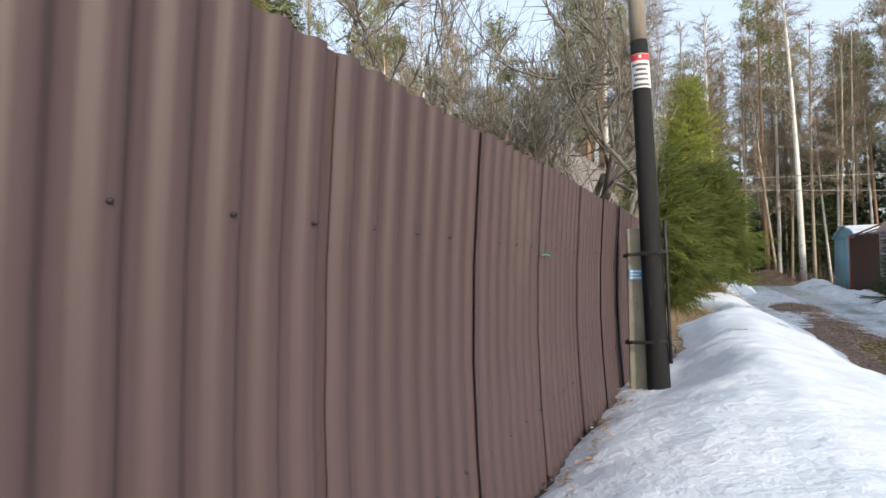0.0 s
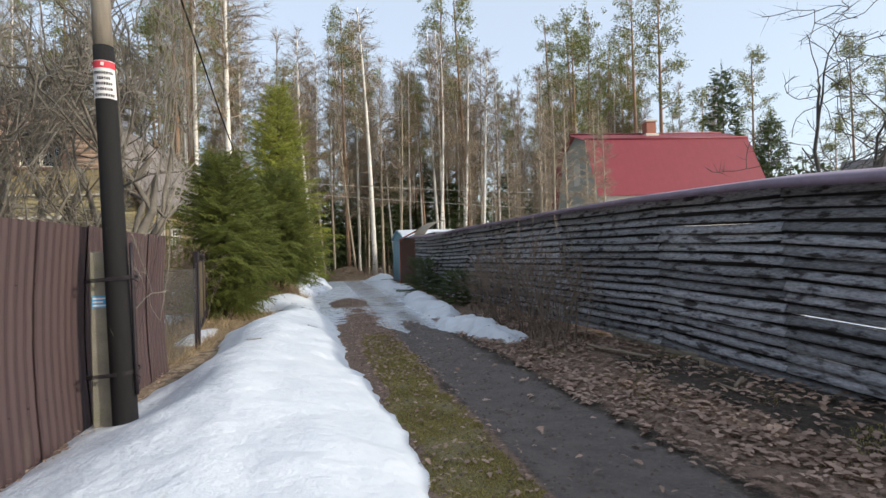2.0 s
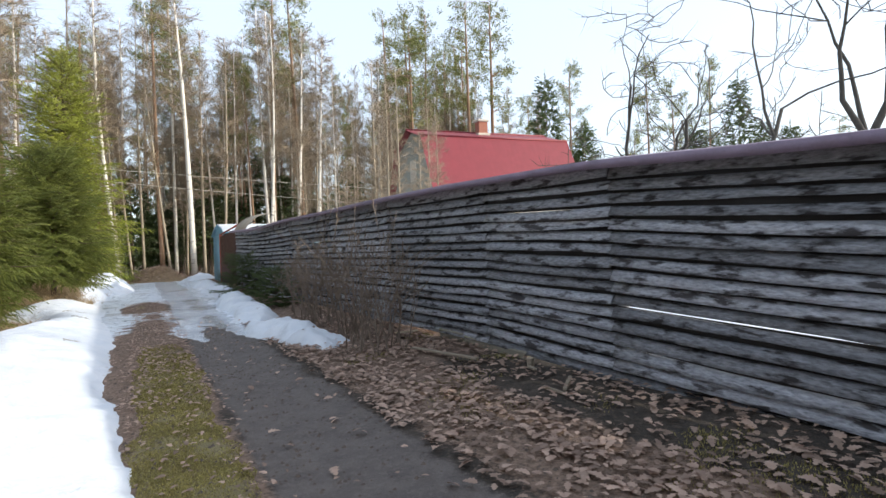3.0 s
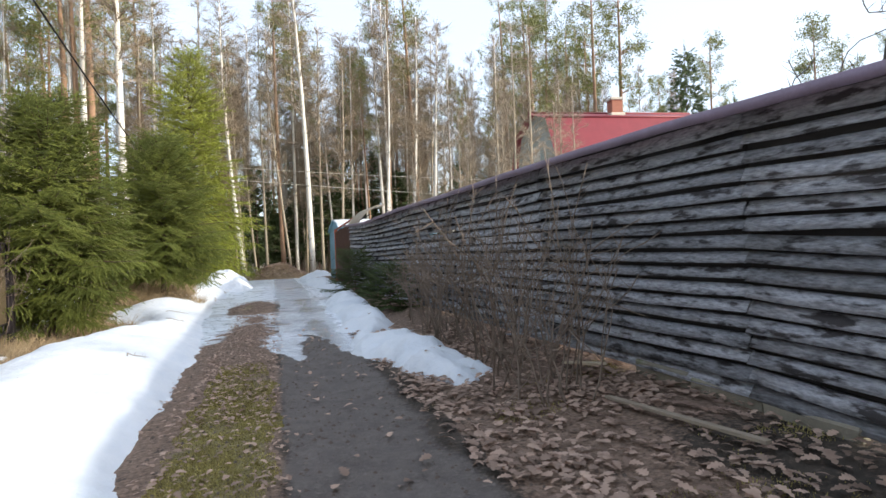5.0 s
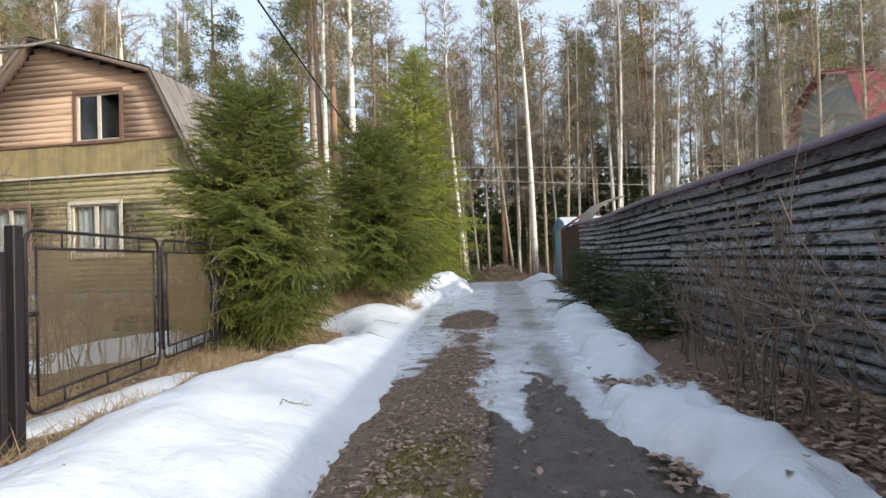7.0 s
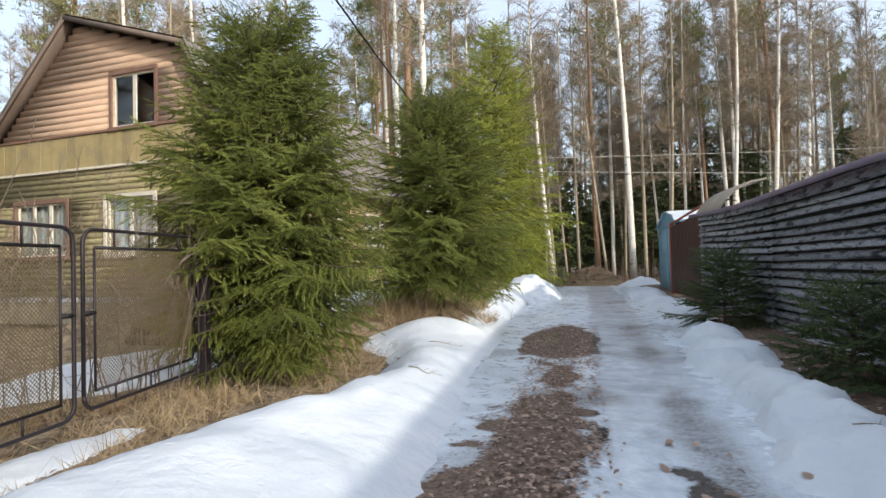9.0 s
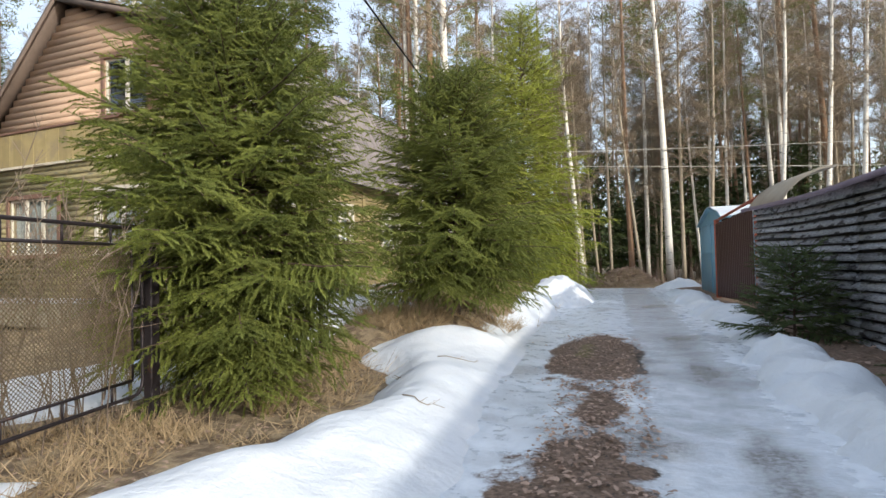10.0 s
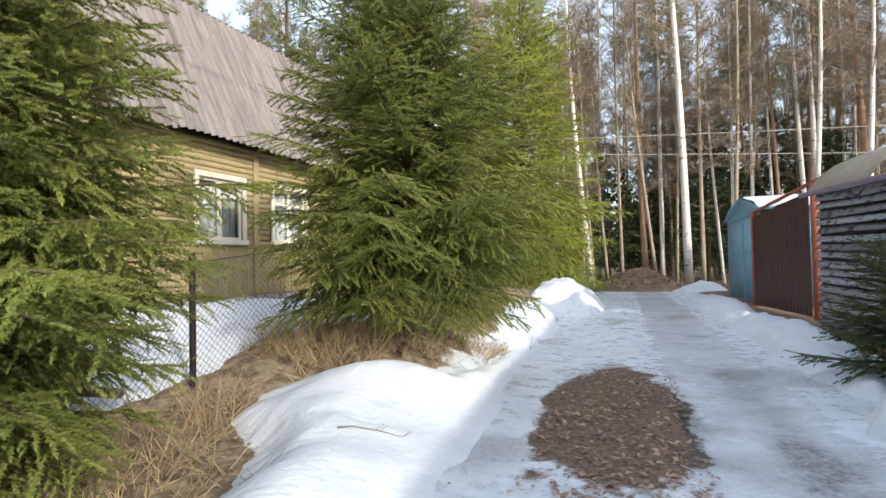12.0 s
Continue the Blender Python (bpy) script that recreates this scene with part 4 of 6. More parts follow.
    # conduit up the lane side
    s = Soup()
    zs = np.linspace(0.35, 1.75, 6)
    s.tube(np.stack([x + 0.118 - 0.02 * zs, y - 0.03 + 0 * zs, zs], 1), [0.017] * 6, 8)
    s.make("conduit", M_DARKSTEEL, root, "dark steel cable conduit")


def make_shed_roof():
    root = tagged(new("lean_to_shed"), "low shed with a mossy corrugated slate roof behind the fence", "shed")
    y0, y1 = -2.2, 6.1
    ys = np.arange(y0, y1, 0.03)
    xs = np.array([-1.72, -1.82, -2.3, -3.0, -4.0])
    n = len(ys)
    P = []
    for x in xs:
        z = 2.165 + 0.10 * (-1.72 - x)
        P.append(np.stack([np.full(n, x) + 0.04 * np.sign(np.sin(ys * 5.3)) * (x > -1.75), ys, z + 0.032 * np.sin(2 * np.pi * ys / 0.21) + 0.01 * np.sin(ys * 2.3)], 1))
    P = np.concatenate(P)
    i = (np.arange(len(xs) - 1)[:, None] * n + np.arange(n - 1)[None, :]).ravel()
    q = np.stack([i, i + n, i + n + 1, i + 1], 1)
    s = Soup()
    s.add(P, q)
    s.add(P - [0, 0, 0.012], q[:, ::-1])
    s.make("roof", M_MOSSROOF, root, "mossy grey corrugated roofing", smooth=True)
    # cushions of moss along the edge
    rs = np.random.RandomState(8)
    s = Soup()
    for k in range(420):
        y = rs.uniform(-0.5, 6.05)
        r = 0.02 + 0.07 * rs.rand() ** 2
        c = np.array([rs.uniform(-1.95, -1.72), y, 2.19 + 0.03 * math.sin(2 * np.pi * y / 0.21)])
        a = np.linspace(0, 2 * np.pi, 7)[:-1]
        ring = [c + [r * 1.3 * math.cos(t) * rs.uniform(0.7, 1.2), r * 1.3 * math.sin(t) * rs.uniform(0.7, 1.2), 0] for t in a]
        top = [c + [r * 0.6 * math.cos(t), r * 0.6 * math.sin(t), r * rs.uniform(0.5, 0.9)] for t in a]
        s.add(ring + top, [(j, (j + 1) % 6, 6 + (j + 1) % 6, 6 + j) for j in range(6)])
        s.add(top, [(0, 1, 2, 3), (0, 3, 4, 5)])
    s.make("moss", mat("green_brown_moss", (0.10, 0.095, 0.025), 0.95, 0, 0.5, 12, 60, 0.8, second=(0.05, 0.036, 0.022)), root, smooth=True)
    part("fascia", bevel_box((-1.76, y0, 2.04), (-1.73, y1 - 0.05, 2.12), 0.004), M_FASCIA, root, "old split wooden fascia board")
    part("batten", bevel_box((-1.81, y0, 1.98), (-1.77, y1 - 0.1, 2.04), 0.004), M_FASCIA, root)
    part("wall", bevel_box((-3.8, y0 + 0.1, 0), (-1.85, y1 - 0.15, 2.0), 0.0), M_OLDWOOD, root)


make_pole()
make_shed_roof()

# house with a mansard roof
H0 = pose(-4.75, 19.9, 0, 0, 0, -4)
M_BARGE = mat("weathered_bargeboard", (0.17, 0.13, 0.11), 0.8, 0, 0.3, 4, 50, 0.3)
M_OLDLOG = mat("stained_yellow_boards", (0.33, 0.285, 0.15), 0.85, 0, 0.5, 3.5, 30, 0.4, axis=(1.2, 1, 6), second=(0.17, 0.155, 0.10), edge=0.1, per_object=0.16, stain=(0.13, 0.125, 0.10), stain_scale=2.4, stain_at=0.54)
GLASS = mat("window_glass", (0.9, 0.95, 0.95), 0.03, 0, 0.0, 1, 3, 0.0)
GLASS.node_tree.nodes["Principled BSDF"].inputs["Transmission Weight"].default_value = 1.0
M_CURTAIN = mat("grey_white_curtain", (0.30, 0.31, 0.31), 0.9, 0, 0.3, 3, 40, 0.0, axis=(9, 9, 0.4))
M_DARKROOM = mat("dark_room", (0.03, 0.028, 0.025), 0.9, 0, 0.2, 3, 40, 0.0)


def holed(soup, x0, x1, z0, z1, holes, put):
    """Rectangles that fill x0..x1, z0..z1 but for the holes; put(soup, x0, x1, z0, z1) adds each."""
    zs = sorted({z0, z1, *[z for h in holes for z in h[2:] if z0 < z < z1]})
    for a, b in zip(zs, zs[1:]):
        cuts = sorted([(h[0], h[1]) for h in holes if h[2] < (a + b) / 2 < h[3]])
        x = x0
        for c0, c1 in cuts:
            if c0 > x:
                put(soup, x, c0, a, b)
            x = max(x, c1)
        if x < x1:
            put(soup, x, x1, a, b)


def make_window(root, name, x0, x1, z0, z1, y, along, curtain, frame_mat, mullion=1, transom=0.0, broken=False):
    """A casement; along 'x' faces -y at y, along 'y' faces +x at x = y."""
    def P(a0, b0, c0, a1, b1, c1):
        if along == "x":
            return (a0, y + b0, c0), (a1, y + b1, c1)
        return (y - b1, a0, c0), (y - b0, a1, c1)
    w = part(name, bevel_box(*P(x0 - 0.09, -0.035, z1, x1 + 0.09, 0.01, z1 + 0.10), 0.004), frame_mat, root, "window with an old painted wooden frame")
    part("sill", bevel_box(*P(x0 - 0.10, -0.07, z0 - 0.09, x1 + 0.10, 0.01, z0), 0.004), frame_mat, w)
    for a, b in ((x0 - 0.09, x0), (x1, x1 + 0.09)):
        part("casing", bevel_box(*P(a, -0.03, z0, b, 0.01, z1), 0.004), frame_mat, w)
    n = mullion + 1
    for k in range(n):
        a, b = x0 + (x1 - x0) * k / n, x0 + (x1 - x0) * (k + 1) / n
        for lo, hi in (((a, 0.03, z0), (a + 0.05, 0.07, z1)), ((b - 0.05, 0.03, z0), (b, 0.07, z1)), ((a + 0.05, 0.03, z0), (b - 0.05, 0.07, z0 + 0.05)), ((a + 0.05, 0.03, z1 - 0.05), (b - 0.05, 0.07, z1))):
            part("sash", bevel_box(*P(*lo, *hi), 0.004), M_WHITEPAINT, w)
        if transom:
            zt = z1 - transom
            part("transom", bevel_box(*P(a + 0.05, 0.035, zt - 0.02, b - 0.05, 0.068, zt + 0.02), 0.003), M_WHITEPAINT, w)
        if not (broken and k == n - 1):
            g = part("pane", bevel_box(*P(a + 0.05, 0.048, z0 + 0.05, b - 0.05, 0.052, z1 - 0.05), 0), GLASS, w)
            g.visible_shadow = False
        else:
            lo, hi = P(a + 0.05, 0.048, z0 + 0.05, b - 0.05, 0.052, z0 + (z1 - z0) * 0.62)
            g = part("pane", bevel_box(lo, hi, 0), GLASS, w, "broken pane with a jagged upper edge")
            for v in g.data.vertices:
                if v.co.z > (z0 + z1) / 2:
                    v.co.z += 0.42 if v.co.x < (a + b) / 2 else 0.0
            g.visible_shadow = False
    if curtain:
        s = Soup()
        t = np.linspace(x0 + 0.03, x1 - 0.03, 40)
        dd = 0.16 + 0.02 * np.sin(t * 38) + 0.01 * np.sin(t * 17)
        lo = [(a, y + d, z0) if along == "x" else (y - d, a, z0) for a, d in zip(t, dd)]
        hi = [(a, y + d, z1) if along == "x" else (y - d, a, z1) for a, d in zip(t, dd)]
        s.add(lo + hi, [(i, i + 1, 41 + i, 40 + i) for i in range(39)])
        s.make("curtain", M_CURTAIN, w, "pale drawn curtain", smooth=True)
    return w


def make_house():
    root = tagged(new("country_house"), "old wooden house with yellow lower walls and pink boarded gable", "house")
    W, Dp = 8.5, 9.0
    up = [(-3.42, -2.12, 4.80, 6.05)]
    low = [(-3.62, -2.17, 1.80, 3.12), (-6.7, -4.95, 1.80, 3.12)]
    side = [(1.6, 2.65, 1.86, 2.95), (3.55, 4.6, 1.86, 2.95), (6.4, 7.5, 1.86, 2.95)]
    s = Soup()
    holed(s, -W, 0, 0.75, 3.88, low, lambda q, a, b, c, d: q.box((a, 0.03, c), (b, 0.20, d)))
    s.make("wall_front", M_YELLOW, root, "yellow washed lower front wall")
    # lapped boards of the lower front
    for k in range(22):
        z = 0.8 + k * 0.1405
        def front_board(q, a, b, c, d):
            if d - c > 0.02:
                one = Soup()
                one.add([(a, -0.006, c), (b, -0.006, c), (b, 0.012, d), (a, 0.012, d), (a, 0.029, c), (b, 0.029, c), (b, 0.029, d), (a, 0.029, d)],
                        [(0, 1, 2, 3), (4, 5, 1, 0), (3, 2, 6, 7), (1, 5, 6, 2), (4, 0, 3, 7)])
                one.make("front_board", M_OLDLOG, root)
        holed(None, -W, 0, z, z + 0.1398, low, front_board)
    s = Soup()
    holed(s, 0.201, Dp, 0.75, 3.7, side, lambda q, a, b, c, d: q.box((-0.20, a, c), (-0.03, b, d)))
    s.make("wall_side", M_YELLOW, root, "yellow boarded side wall")
    for k in range(18):
        z = 1.78 + k * 0.105
        def board(q, a, b, c, d):
            one = Soup()
            one.add([(-0.03, a, c), (0.008, a, c), (-0.012, a, d), (-0.03, a, d), (-0.03, b, c), (0.008, b, c), (-0.012, b, d), (-0.03, b, d)],
                    [(0, 1, 2, 3), (7, 6, 5, 4), (1, 5, 6, 2), (0, 4, 5, 1), (3, 2, 6, 7)])
            one.make("weatherboard", M_YELLOW, root)
        holed(None, 0.0, Dp, z, z + 0.10, side, board)
    for k in range(75):
        y = 0.02 + k * 0.12
        part("skirt_board", bevel_box((-0.03, y, 0.82), (0.004 + 0.004 * (k % 3), y + 0.114, 1.74), 0), M_YELLOW, root)
    part("ledge", bevel_box((-0.03, 0, 1.742), (0.05, Dp, 1.776), 0.004), M_YELLOW, root)
    for y in (2.95, 5.2):
        part("corner_post", bevel_box((0.012, y, 0.85), (0.045, y + 0.13, 3.6), 0.004), M_YELLOW, root)
    part("sill_beam", bevel_box((-0.15, -0.02, 0.70), (0.06, Dp, 0.80), 0.01), M_OLDWOOD, root)
    part("sill_beam", bevel_box((-W, -0.06, 0.66), (0, 0.02, 0.78), 0.01), M_OLDWOOD, root)
    for k in range(7):
        part("foundation_block", bevel_box((-0.18, 0.05 + k * 1.3, 0.1), (0.0, 1.25 + k * 1.3, 0.69), 0.02), M_CONC, root)
        part("foundation_block", bevel_box((-W + k * 1.27, -0.03, 0.1), (-W + 1.2 + k * 1.27, 0.1, 0.655), 0.02), M_CONC, root)
    # vertical planks of the band between the storeys
    for k in range(57):
        x = -W + 0.005 + k * 0.149
        part("band_board", bevel_box((x, -0.03 - 0.004 * (k % 3), 3.93), (x + 0.142, 0.16, 4.72), 0), M_YELLOW, root)
    part("band_rail", bevel_box((-W, -0.07, 3.87), (0.02, 0.0, 3.928), 0.004), M_WHITEPAINT, root)
    part("band_rail", bevel_box((-W + 0.8, -0.07, 4.725), (-0.35, -0.02, 4.775), 0.004), M_PLUMFRAME, root)
    # boarded gable
    rp = lambda z: (np.interp(z, [3.4, 7.6], [-8.9, -4.65]), np.interp(z, [3.58, 6.45, 7.6], [0.38, -1.05, -4.65]))
    for k in range(19):
        z = 4.78 + k * 0.155
        a, b = rp(z + 0.16)
        if b - a < 0.3:
            break
        def gable_board(q, c, d, e, f):
            one = Soup()
            one.add([(c, -0.016, e), (d, -0.016, e), (d, -0.013, f), (c, -0.013, f), (c, 0.12, e), (d, 0.12, e), (d, 0.12, f), (c, 0.12, f)],
                    [(0, 1, 2, 3), (5, 4, 7, 6), (4, 5, 1, 0), (3, 2, 6, 7), (1, 5, 6, 2), (4, 0, 3, 7)])
            one.make("gable_board", M_PINKWOOD, root)
        holed(None, a + 0.12, b - 0.12, z, z + 0.1542, up, gable_board)
    make_window(root, "attic_window", *up[0], -0.02, "x", False, M_PLUMFRAME, 1, 0, True)
    make_window(root, "front_window", *low[0], -0.04, "x", True, M_WHITEPAINT)
    make_window(root, "front_window", *low[1], -0.04, "x", True, M_PLUMFRAME, 2)
    for h in side:
        make_window(root, "side_window", *h, 0.02, "y", True, M_WHITEPAINT, 1, 0.3)
    # rooms behind the panes: near-black blocks, the lack of light put into their colour
    s = Soup()
    s.box((-W + 0.3, 0.9, 0.9), (-0.9, 8.5, 3.8))
    s.box((-5.5, 0.8, 4.3), (-1.9, 8.5, 6.5))
    s.make("inner_wall", M_DARKROOM, root)
    part("wall_back", bevel_box((-W, Dp - 0.2, 0.5), (0, Dp, 5.5), 0), M_YELLOW, root)
    part("wall_far", bevel_box((-W, 0.21, 0.5), (-W + 0.2, Dp, 3.6), 0), M_YELLOW, root)
    # roof slopes: long corrugated sheets laid side by side
    pts = [(-8.9, 3.4), (-4.65, 7.6), (-1.05, 6.45), (0.38, 3.58)]
    rnd = random.Random(4)
    for (xa, za), (xb, zb) in zip(pts, pts[1:]):
        d = Vector((xb - xa, 0, zb - za)).normalized()
        nrm = Vector((-d.z, 0, d.x))
        y = -0.30
        while y < Dp + 0.4:
            n = 9
            ys = np.linspace(y, y + 1.12, 33)
            ext = rnd.uniform(-0.02, 0.08)
            P = []
            for w in (0.0, 0.5, 1.0):
                bx, bz = xa + (xb - xa) * w, za + (zb - za) * w
                if (xb, zb) == pts[-1] and w == 1.0:
                    bx, bz = bx + d.x * ext, bz + d.z * ext
                if (xa, za) == pts[0] and w == 0.0:
                    bx, bz = bx - d.x * ext, bz - d.z * ext
                h = 0.04 + 0.028 * np.sin(2 * np.pi * ys / 0.16) + 0.006 * (int(y * 3) % 2)
                P.append(np.stack([bx + nrm.x * h, ys, bz + nrm.z * h], 1))
            P = np.concatenate(P)
            i = (np.arange(2)[:, None] * 33 + np.arange(32)[None, :]).ravel()
            q = np.stack([i, i + 33, i + 34, i + 1], 1)
            s = Soup()
            s.add(P, q)
            s.add(P - np.array([nrm.x, 0, nrm.z]) * 0.012, q[:, ::-1])
            s.make("roof_sheet", M_SLATE, root, smooth=True)
            y += 1.1
        # bargeboard and soffit of the front overhang
        s = Soup()
        a0, a1 = Vector((xa, 0, za)), Vector((xb, 0, zb))
        for y0, y1, t0, t1 in ((-0.31, -0.285, -0.09, 0.02), (-0.285, 0.10, -0.06, -0.03)):
            P = [tuple(Vector((p.x, yy, p.z)) + nrm * t) for p in (a0, a1) for yy in (y0, y1) for t in (t0, t1)]
            s.add(P, [(0, 1, 3, 2), (4, 6, 7, 5), (0, 4, 5, 1), (2, 3, 7, 6), (0, 2, 6, 4), (1, 5, 7, 3)])
        s.make("bargeboard", M_BARGE, root, "weathered dark bargeboard")
    root.matrix_basis = H0


make_house()


# ---- mesh gate and chain link fence ----
M_MESH = mat("dull_grey_wire", (0.20, 0.19, 0.17), 0.6, 0.4, 0.3, 8, 60, 0.0)
M_RUSTMESH = mat("rusty_fine_wire", (0.17, 0.13, 0.075), 0.8, 0.2, 0.3, 8, 60, 0.0)


def lattice(soup, w, z0, z1, step, r, at):
    """Crossed diagonal wires over a panel of width w; at(s, z) gives the place."""
    h = z1 - z0
    n = int((w + h) / step)
    for sgn in (1, -1):
        for k in range(1, n):
            c = k * step
            a, b = max(0, c - h), min(w, c)
            if b - a < 0.01:
                continue
            za, zb = (z0 + c - a, z0 + c - b)
            if sgn < 0:
                a, b = w - a, w - b
            soup.tube([at(a, za), at(b, zb)], [r, r], 3, False)


def make_gate():
    def post(name, x, y, h, w, label):
        ob = part(name, bevel_box((x - w, y - w, -0.3), (x + w, y + w, h), 0.008), M_DARKSTEEL)
        return tagged(ob, label, "post")
    post("gate_post", -0.92, 10.72, 1.76, 0.045, "thick dark steel gate post in dry grass")
    post("gate_post", -1.62, 15.0, 1.62, 0.05, "dark steel gate post in front of a spruce")
    for (xa, ya), (xb, yb), z0 in (((-0.95, 10.85), (-1.29, 13.08), 0.24), ((-1.31, 13.18), (-1.60, 14.88), 0.27)):
        root = tagged(new("gate_leaf"), "rusty pipe gate leaf with fine wire mesh", "gate", group="mesh gate leaves")
        w = math.hypot(xb - xa, yb - ya)
        dx, dy = (xb - xa) / w, (yb - ya) / w
        at = lambda s_, z: (xa + dx * s_, ya + dy * s_, z)
        z1, rr = 1.74, 0.12
        path = []
        for cx, cz, a0 in ((rr, z0 + rr, 180), (w - rr, z0 + rr, 270), (w - rr, z1 - rr, 0), (rr, z1 - rr, 90)):
            for k in range(6):
                a = radians(a0 + 18 * k)
                path.append(at(cx + rr * math.cos(a), cz + rr * math.sin(a)))
        path.append(path[0])
        s = Soup()
        s.tube(path, [0.016] * len(path), 8)
        s.make("pipe_frame", M_DARKSTEEL, root, "bent pipe frame", smooth=True)
        i0, i1, j0, j1 = 0.13, w - 0.13, z0 + 0.14, z1 - 0.15
        for p, q in ((at(i0, j0), at(i1, j0)), (at(i0, j1), at(i1, j1)), (at(i0, j0), at(i0, j1)), (at(i1, j0), at(i1, j1))):
            s = Soup()
            s.tube([p, q], [0.014, 0.014], 4)
            s.make("inner_bar", M_DARKSTEEL, root)
        for k in range(3):
            t = i0 + (i1 - i0) * (k + 0.5) / 3
            for za, zb in ((z0, j0), (j1, z1)):
                s = Soup()
                s.tube([at(t, za), at(t, zb)], [0.012, 0.012], 4)
                s.make("stay", M_DARKSTEEL, root)
        for sd_, t in ((0, i0), (1, i1)):
            s = Soup()
            a, b = (0.0, i0) if sd_ == 0 else (i1, w)
            s.tube([at(a, 1.05), at(b, 1.05)], [0.02, 0.02], 4)
            s.make("hinge_bar", M_DARKSTEEL, root)
        s = Soup()
        lattice(s, i1 - i0, j0, j1, 0.034, 0.0030, lambda a, z: at(i0 + a, z))
        s.make("wire_mesh", M_RUSTMESH, root, "fine rusty wire mesh")
    # chain link on either side
    for pts, h in (([(-0.98, 8.8), (-0.92, 10.6)], 1.45), ([(-1.64, 15.15), (-1.85, 18.4), (-1.55, 21.1), (-1.45, 24.2), (-1.4, 27.4)], 1.25)):
        root = tagged(new("chain_link_fence"), "sagging chain link fence on thin dark posts", "fence")
        for (xa, ya), (xb, yb) in zip(pts, pts[1:]):
            w = math.hypot(xb - xa, yb - ya)
            dx, dy = (xb - xa) / w, (yb - ya) / w
            g0, g1 = float(ground_z(xa, ya)), float(ground_z(xb, yb))
            at = lambda s_, z: (xa + dx * s_ + 0.02 * math.sin(3 * s_ + z * 2), ya + dy * s_, z + g0 + (g1 - g0) * s_ / w)
            s = Soup()
            lattice(s, w, 0.05, h, 0.075, 0.0028, at)
            s.make("wire_mesh", M_MESH, root)
            s = Soup()
            s.tube([at(0, h), at(w / 2, h - 0.03), at(w, h)], [0.006] * 3, 4)
            s.make("top_wire", M_DARKSTEEL, root)
        for x, y in pts[1:]:
            g = float(ground_z(x, y))
            part("post", bevel_box((x - 0.025, y - 0.025, g - 0.2), (x + 0.025, y + 0.025, g + h + 0.1), 0.004), M_DARKSTEEL, root)


make_gate()


def make_woodpile():
    rnd = random.Random(6)
    root = tagged(new("woodpile"), "untidy pile of old logs and boards behind the gate", "woodpile")
    for k in range(16):
        y, z = 17.6 + rnd.uniform(-0.35, 0.35), 0.12 + 0.13 * (k // 4) + rnd.uniform(0, 0.04)
        x, ln, r = -3.6 + rnd.uniform(-0.9, 0.7), rnd.uniform(1.2, 2.6), rnd.uniform(0.05, 0.11)
        a = rnd.uniform(-0.25, 0.25)
        s = Soup()
        s.tube([(x - ln / 2, y - a, z + rnd.uniform(-0.03, 0.06)), (x, y, z), (x + ln / 2, y + a, z + rnd.uniform(-0.03, 0.06))], [r, r * 0.95, r * 0.85], 9)
        s.make("log", M_SPRUCEBARK if k % 3 else M_BARE, root, smooth=True)


make_woodpile()

# ---- right side: yard gate, garage, sheds, red-roofed house ----
def make_yard_gate():
    root = tagged(new("yard_gate"), "dark brown corrugated gate hung on rust-red pipe posts", "gate")
    xa, ya, xb, yb = 5.92, 26.5, 5.56, 30.0
    for x, y, h in ((xa, ya, 2.82), (xb, yb, 2.55)):
        s = Soup()
        s.tube([(x, y, -0.2), (x, y, h)], [0.075, 0.075], 12)
        s.make("gate_post", M_RUSTRED, root, "rust-red pipe post", smooth=True)
    s = Soup()
    s.tube([(xb, yb, 2.52), (xa, ya, 2.84), (xa + 0.02, ya - 0.55, 2.87), (xa + 0.02, ya - 0.6, 2.6)], [0.04] * 4, 8)
    s.make("top_pipe", M_RUSTRED, root, smooth=True)
    s = Soup()
    s.tube([(xb + 0.1, yb - 0.3, 2.50), (xb + 0.7, yb - 0.2, 2.72), (xa + 0.7, ya + 0.1, 2.98)], [0.025] * 3, 6)
    s.make("stay_pipe", M_DARKSTEEL, root)
    n = 220
    t = np.linspace(0.03, 0.97, n)
    wave = 0.012 * np.clip(1.8 * np.sin(t * 3.6 * 2 * np.pi / 0.16), -1, 1)
    X, Y = xa + (xb - xa) * t + wave - 0.05, ya + (yb - ya) * t
    top = 2.62 - 0.22 * t
    s = Soup()
    P = np.concatenate([np.stack([X, Y, np.full(n, 0.14)], 1), np.stack([X, Y, top], 1)])
    i = np.arange(n - 1)
    q = np.stack([i, i + n, i + n + 1, i + 1], 1)
    s.add(P, q)
    s.add(P + [0.004, 0, 0], q[:, ::-1])
    s.make("gate_sheet", M_GATE, root, "dark brown profiled sheet", smooth=True)


